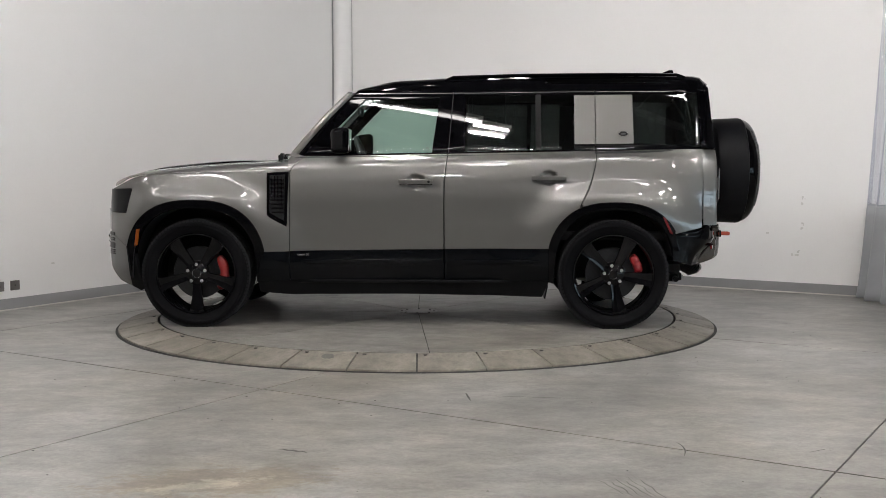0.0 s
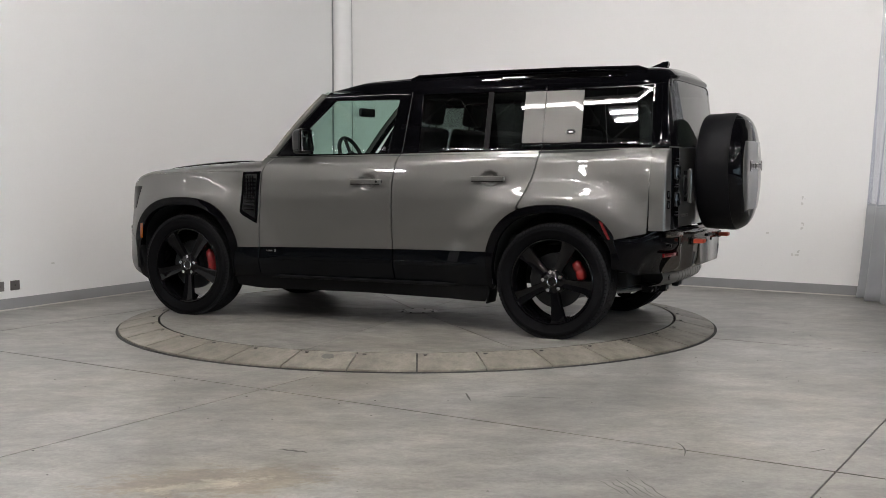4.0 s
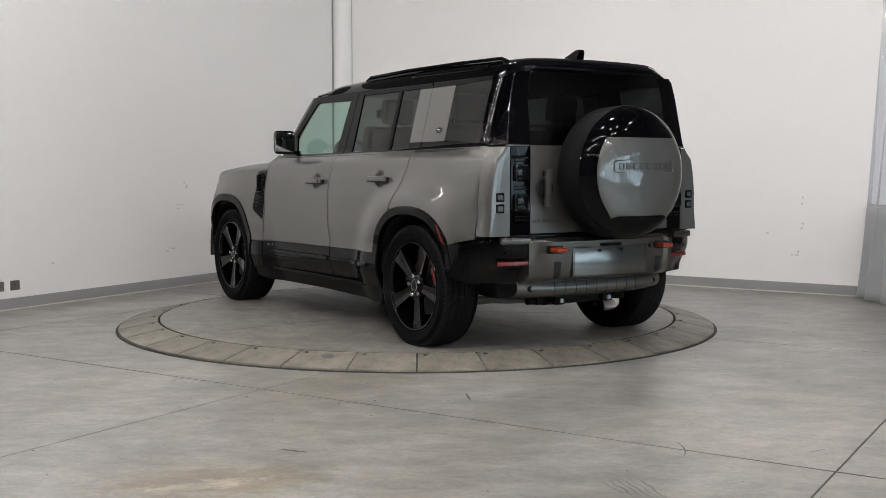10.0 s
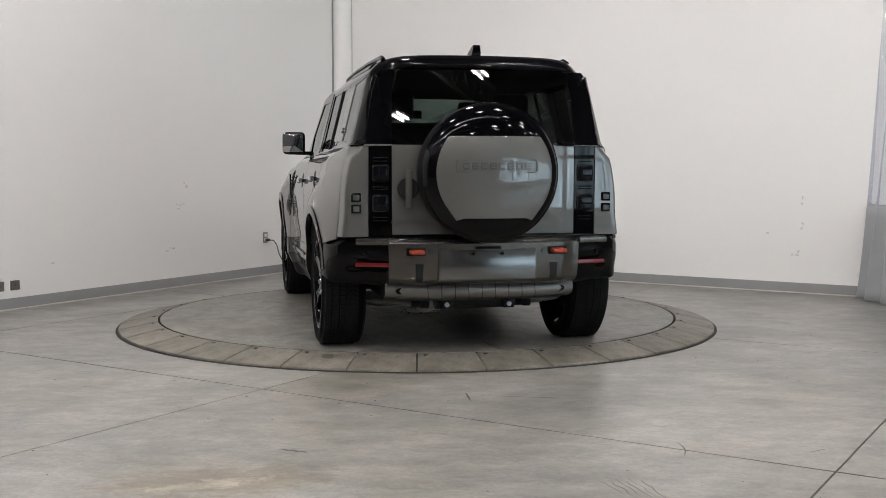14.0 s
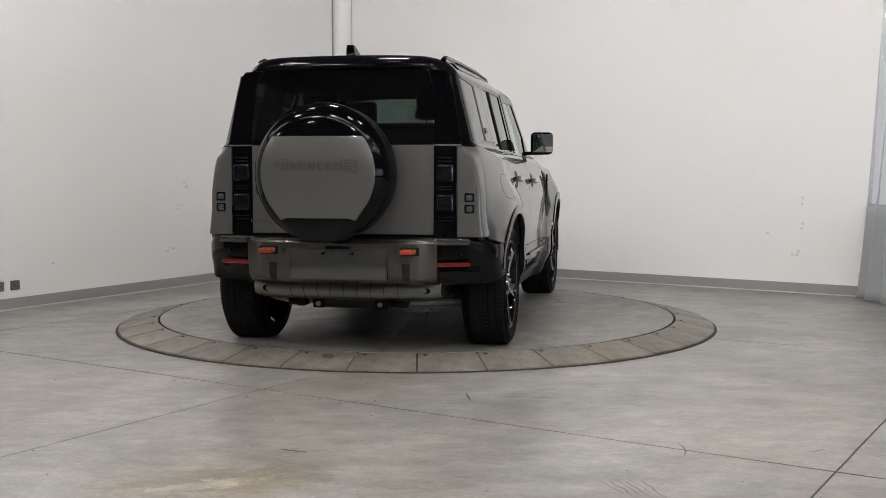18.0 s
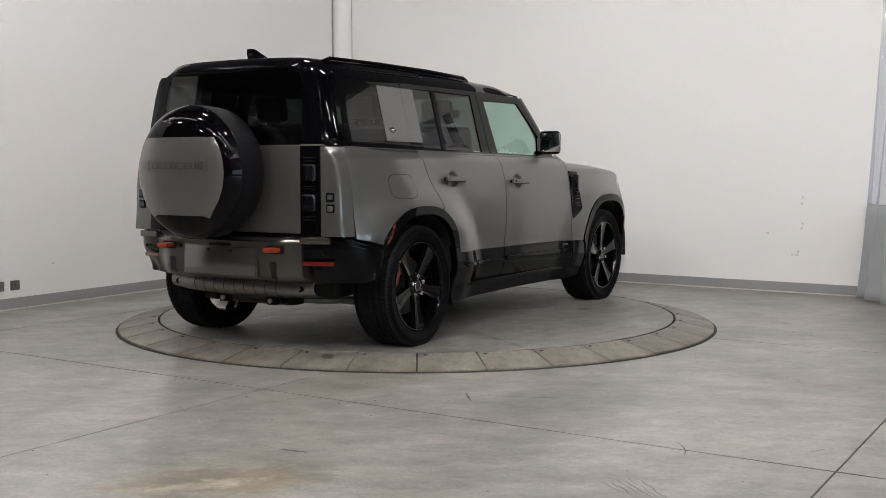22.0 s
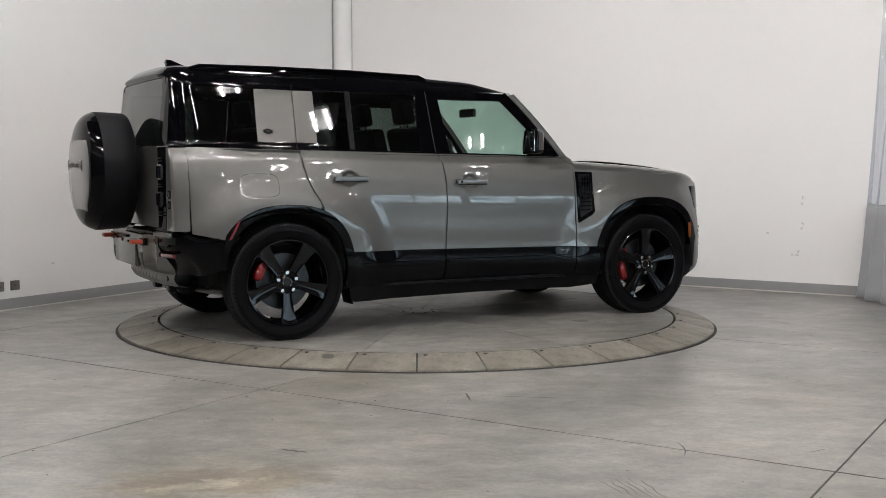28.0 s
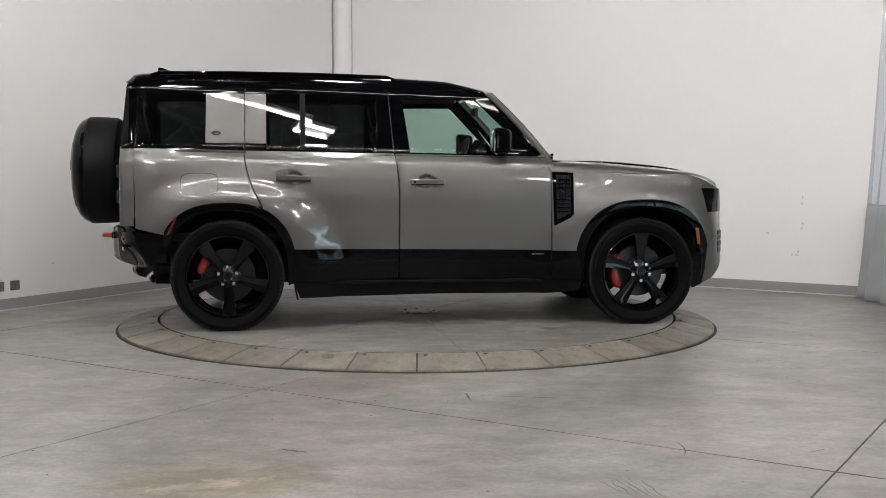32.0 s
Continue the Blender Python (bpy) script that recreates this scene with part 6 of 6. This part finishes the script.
def caliper(d0, d1, y1=0.020):
    """A cast caliper bent round the disc's rear edge, from d0 to d1 degrees below the hub's height."""
    bm = bmesh.new()
    rings = []
    for k in range(17):
        t = k / 16
        a = math.pi + radians(d0 + t * (d1 - d0))
        swell = (0.55 + 0.45 * math.sin(math.pi * t) ** 0.35) * (1 - 0.14 * math.exp(-((t - 0.5) / 0.09) ** 2))
        ring = []
        for i in range(12):
            q = i * math.tau / 12
            cr, cy = math.copysign(abs(math.cos(q)) ** 0.55, math.cos(q)), math.copysign(abs(math.sin(q)) ** 0.55, math.sin(q))
            r0 = 0.190 + 0.034 * swell * cr
            ring.append(bm.verts.new((r0 * math.cos(a), y1 - 0.100 + 0.044 * swell * cy, r0 * math.sin(a))))
        rings.append(ring)
    for u, v in zip(rings, rings[1:]):
        for i in range(12):
            bm.faces.new((u[i], u[(i + 1) % 12], v[(i + 1) % 12], v[i]))
    bm.faces.new(rings[0])
    bm.faces.new(rings[-1][::-1])
    bmesh.ops.recalc_face_normals(bm, faces=bm.faces)
    return bm


def wheel(x, sign):
    """A 22-inch five-spoke wheel; built facing +y."""
    w = new("wheel")
    w.parent = suv
    w["label"] = "gloss black five-spoke alloy wheel with a road tyre"
    R, RR = 0.398, 0.298
    y0, y1 = -0.255, 0.020     # inner and outer sidewalls
    bm = bmesh.new()
    prof = [(RR - 0.012, y1 - 0.020), (RR + 0.006, y1 - 0.006), (RR + 0.025, y1 + 0.002), (RR + 0.050, y1 + 0.006), (RR + 0.052, y1 + 0.0075), (RR + 0.068, y1 + 0.0055), (R - 0.022, y1 - 0.004), (R - 0.009, y1 - 0.016), (R - 0.007, y1 - 0.03),
            (R - 0.007, y0 + 0.03), (R - 0.009, y0 + 0.016), (R - 0.022, y0 + 0.004), (RR + 0.05, y0 - 0.006), (RR + 0.01, y0), (RR - 0.012, y0 + 0.02)]
    lathe(bm, prof, "Y", 72)
    bmesh.ops.recalc_face_normals(bm, faces=bm.faces)
    part("tyre", bm, RUBBER, w, "black road tyre", angle=30)
    bm = bmesh.new()
    # tread blocks
    rows = ((y1 - 0.034, 0.040, 0.10, 84), (y1 - 0.082, 0.040, 0.25, 84), (y1 - 0.128, 0.034, 0.0, 84), (y1 - 0.170, 0.040, -0.25, 84), (y1 - 0.236 + 0.03, 0.040, -0.10, 84))
    for yc, wy, skew, n in rows:
        for k in range(n):
            a = k * math.tau / n + (0.02 if skew > 0 else 0)
            half = math.pi / n * 0.78
            vs = []
            for r0 in (R - 0.013, R + 0.001):
                for da, dy in ((-half, -wy / 2), (half, -wy / 2), (half, wy / 2), (-half, wy / 2)):
                    aa = a + da + skew * dy * 11.0
                    vs.append(bm.verts.new((r0 * math.cos(aa), yc + dy, r0 * math.sin(aa))))
            bm.faces.new(vs[4:])
            for i in range(4):
                bm.faces.new((vs[i], vs[(i + 1) % 4], vs[4 + (i + 1) % 4], vs[4 + i]))
    # shoulder lugs on the outer sidewall
    for k in range(84):
        a = k * math.tau / 84
        half = math.pi / 84 * 0.7
        vs = []
        for r0, yy in ((R - 0.026, y1 - 0.0015), (R - 0.004, y1 - 0.016)):
            for da in (-half, half):
                vs.append(bm.verts.new((r0 * math.cos(a + da), yy, r0 * math.sin(a + da))))
        bm.faces.new((vs[0], vs[1], vs[3], vs[2]))
    bmesh.ops.recalc_face_normals(bm, faces=bm.faces)
    part("tread", bm, TREAD_LIT, w, "block tread", angle=30)
    bm = bmesh.new()
    lathe(bm, [(RR - 0.002, y1 - 0.010), (RR - 0.008, y1 - 0.004), (RR - 0.016, y1 - 0.006), (RR - 0.026, y1 - 0.030), (RR - 0.030, y1 - 0.10), (RR - 0.040, y1 - 0.16), (RR - 0.022, y0 + 0.01), (RR - 0.005, y0 + 0.004)], "Y", 72)
    part("rim", bm, RIM, w, "gloss black alloy rim")
    for k in range(5):
        bm = bmesh.new()
        a = radians(-90 + 72 * k)
        grid = []
        for r0, half, yy, dish in ((0.045, 0.030, y1 - 0.035, 0.004), (0.09, 0.030, y1 - 0.030, 0.006), (0.16, 0.036, y1 - 0.024, 0.006), (0.23, 0.045, y1 - 0.016, 0.006), (0.274, 0.055, y1 - 0.010, 0.004), (0.290, 0.060, y1 - 0.012, 0.002)):
            line = []
            for t, z in ((-1.0, -0.035), (-1.0, -0.004), (-0.94, 0.0), (-0.2, -dish), (0.2, -dish), (0.94, 0.0), (1.0, -0.004), (1.0, -0.035)):
                lx, ly = r0, t * half
                line.append(bm.verts.new((lx * math.cos(a) - ly * math.sin(a), yy + z, lx * math.sin(a) + ly * math.cos(a))))
            grid.append(line)
        for u, v in zip(grid, grid[1:]):
            for i in range(7):
                bm.faces.new((u[i], u[i + 1], v[i + 1], v[i]))
        bmesh.ops.recalc_face_normals(bm, faces=bm.faces)
        part("spoke", bm, RIM, w, angle=40)
        bm = bmesh.new()
        an = a + radians(36)
        lathe(bm, [(0.0001, 0.010), (0.007, 0.010), (0.008, 0.014), (0.012, 0.014), (0.015, 0.008), (0.0155, -0.012)], "Y", 12)
        bmesh.ops.translate(bm, verts=bm.verts, vec=(0.066 * math.cos(an), y1 - 0.030, 0.066 * math.sin(an)))
        part("lug_nut", bm, CHROME, w, "chrome lug nut")
    bm = bmesh.new()
    lathe(bm, [(0.0001, y1 - 0.020), (0.034, y1 - 0.020), (0.040, y1 - 0.026), (0.088, y1 - 0.038), (0.085, y1 - 0.07)], "Y", 30)
    part("hub", bm, RIM, w)
    bm = bmesh.new()
    lathe(bm, [(0.029, y1 - 0.0205), (0.032, y1 - 0.017), (0.035, y1 - 0.0205)], "Y", 28)
    part("cap_ring", bm, CHROME, w, "chrome ring of the centre cap")
    bm = bmesh.new()
    lathe(bm, [(0.07, y1 - 0.115), (0.19, y1 - 0.115), (0.192, y1 - 0.120), (0.192, y1 - 0.140), (0.07, y1 - 0.140)], "Y", 48)
    part("brake_disc", bm, BRAKE, w, "grey steel brake disc")
    bm = bmesh.new()
    lathe(bm, [(0.0001, y1 - 0.10), (0.085, y1 - 0.10), (0.09, y1 - 0.15)], "Y", 30)
    part("disc_bell", bm, DARK, w)
    part("brake_caliper", caliper(-38, 38), RED, w, "red brake caliper", angle=50)
    return w


def wheels():
    left = wheel(1.0, 1)
    places = [(XF, 1, 0), (XR, 1, 10), (XF, -1, 36), (XR, -1, 2)]
    made = []
    for i, (x, s, tilt) in enumerate(places):
        if s > 0:
            m = Matrix.Translation((x, 0.930, HUB_Z - 0.001))
        else:
            m = Matrix.Translation((x, -0.930, HUB_Z - 0.001)) @ Matrix.Rotation(math.pi, 4, "Z")
        if i == 0:
            left.matrix_basis = m
        else:
            c = copy_thing(left, m)
            for o in list(c.children):
                if o.name.startswith("brake_caliper"):
                    if x < 0:
                        bpy.data.objects.remove(o)
                        o = part("brake_caliper", caliper(*((-44, -4) if s > 0 else (4, 44))), RED, c, "red brake caliper", angle=50)
                    o.rotation_euler = (0, math.pi if s < 0 else 0, 0)
                else:
                    o.rotation_euler = (0, radians(tilt), 0)


one_side(False)
one_side(True)
roof_and_bonnet()
tail()
underside()
cabin()
wheels()
# fuel flap on the right flank
flap = []
for k in range(28):
    w = k * math.tau / 28
    flap.append((-1.70 + 0.132 * math.copysign(abs(math.cos(w)) ** 0.5, math.cos(w)), 1.045 + 0.078 * math.copysign(abs(math.sin(w)) ** 0.5, math.sin(w))))
panel("fuel_flap_gap", flap, side, (0, 1, 0), DARK, suv, mirror=True, step=0.06, rim=0.004, edge=0.003, lift=0.0006)
flap = [(-1.70 + (x + 1.70) * 0.968, 1.045 + (z - 1.045) * 0.945) for x, z in flap]
panel("fuel_flap", flap, side, (0, 1, 0), PAINT, suv, mirror=True, step=0.04, rim=0.003, edge=0.002, label="silver-grey fuel flap", lift=0.0016)


# ---- movement ----
def motions():
    turns = [(0, 177.11), (2, 165.69), (4, 154.34), (6, 143.23), (8, 132.43), (10, 121.82), (12, 111.36), (14, 100.56), (16, 89.25), (18, 78.02), (20, 67.47), (22, 57.51),
             (24, 47.57), (26, 37.32), (28, 26.93), (30, 16.54), (32, 6.26)]
    off = (0.055, 0.002)
    rows_car, rows_disc = [], []
    for t, w in turns:
        c, s = math.cos(radians(w)), math.sin(radians(w))
        rows_car.append((t, pose(off[0] * c - off[1] * s, off[0] * s + off[1] * c, 0, 0, 0, w)))
        rows_disc.append((t, pose(0, 0, 0, 0, 0, w)))
    walk(suv, rows_car)
    walk(disc, rows_disc)


motions()
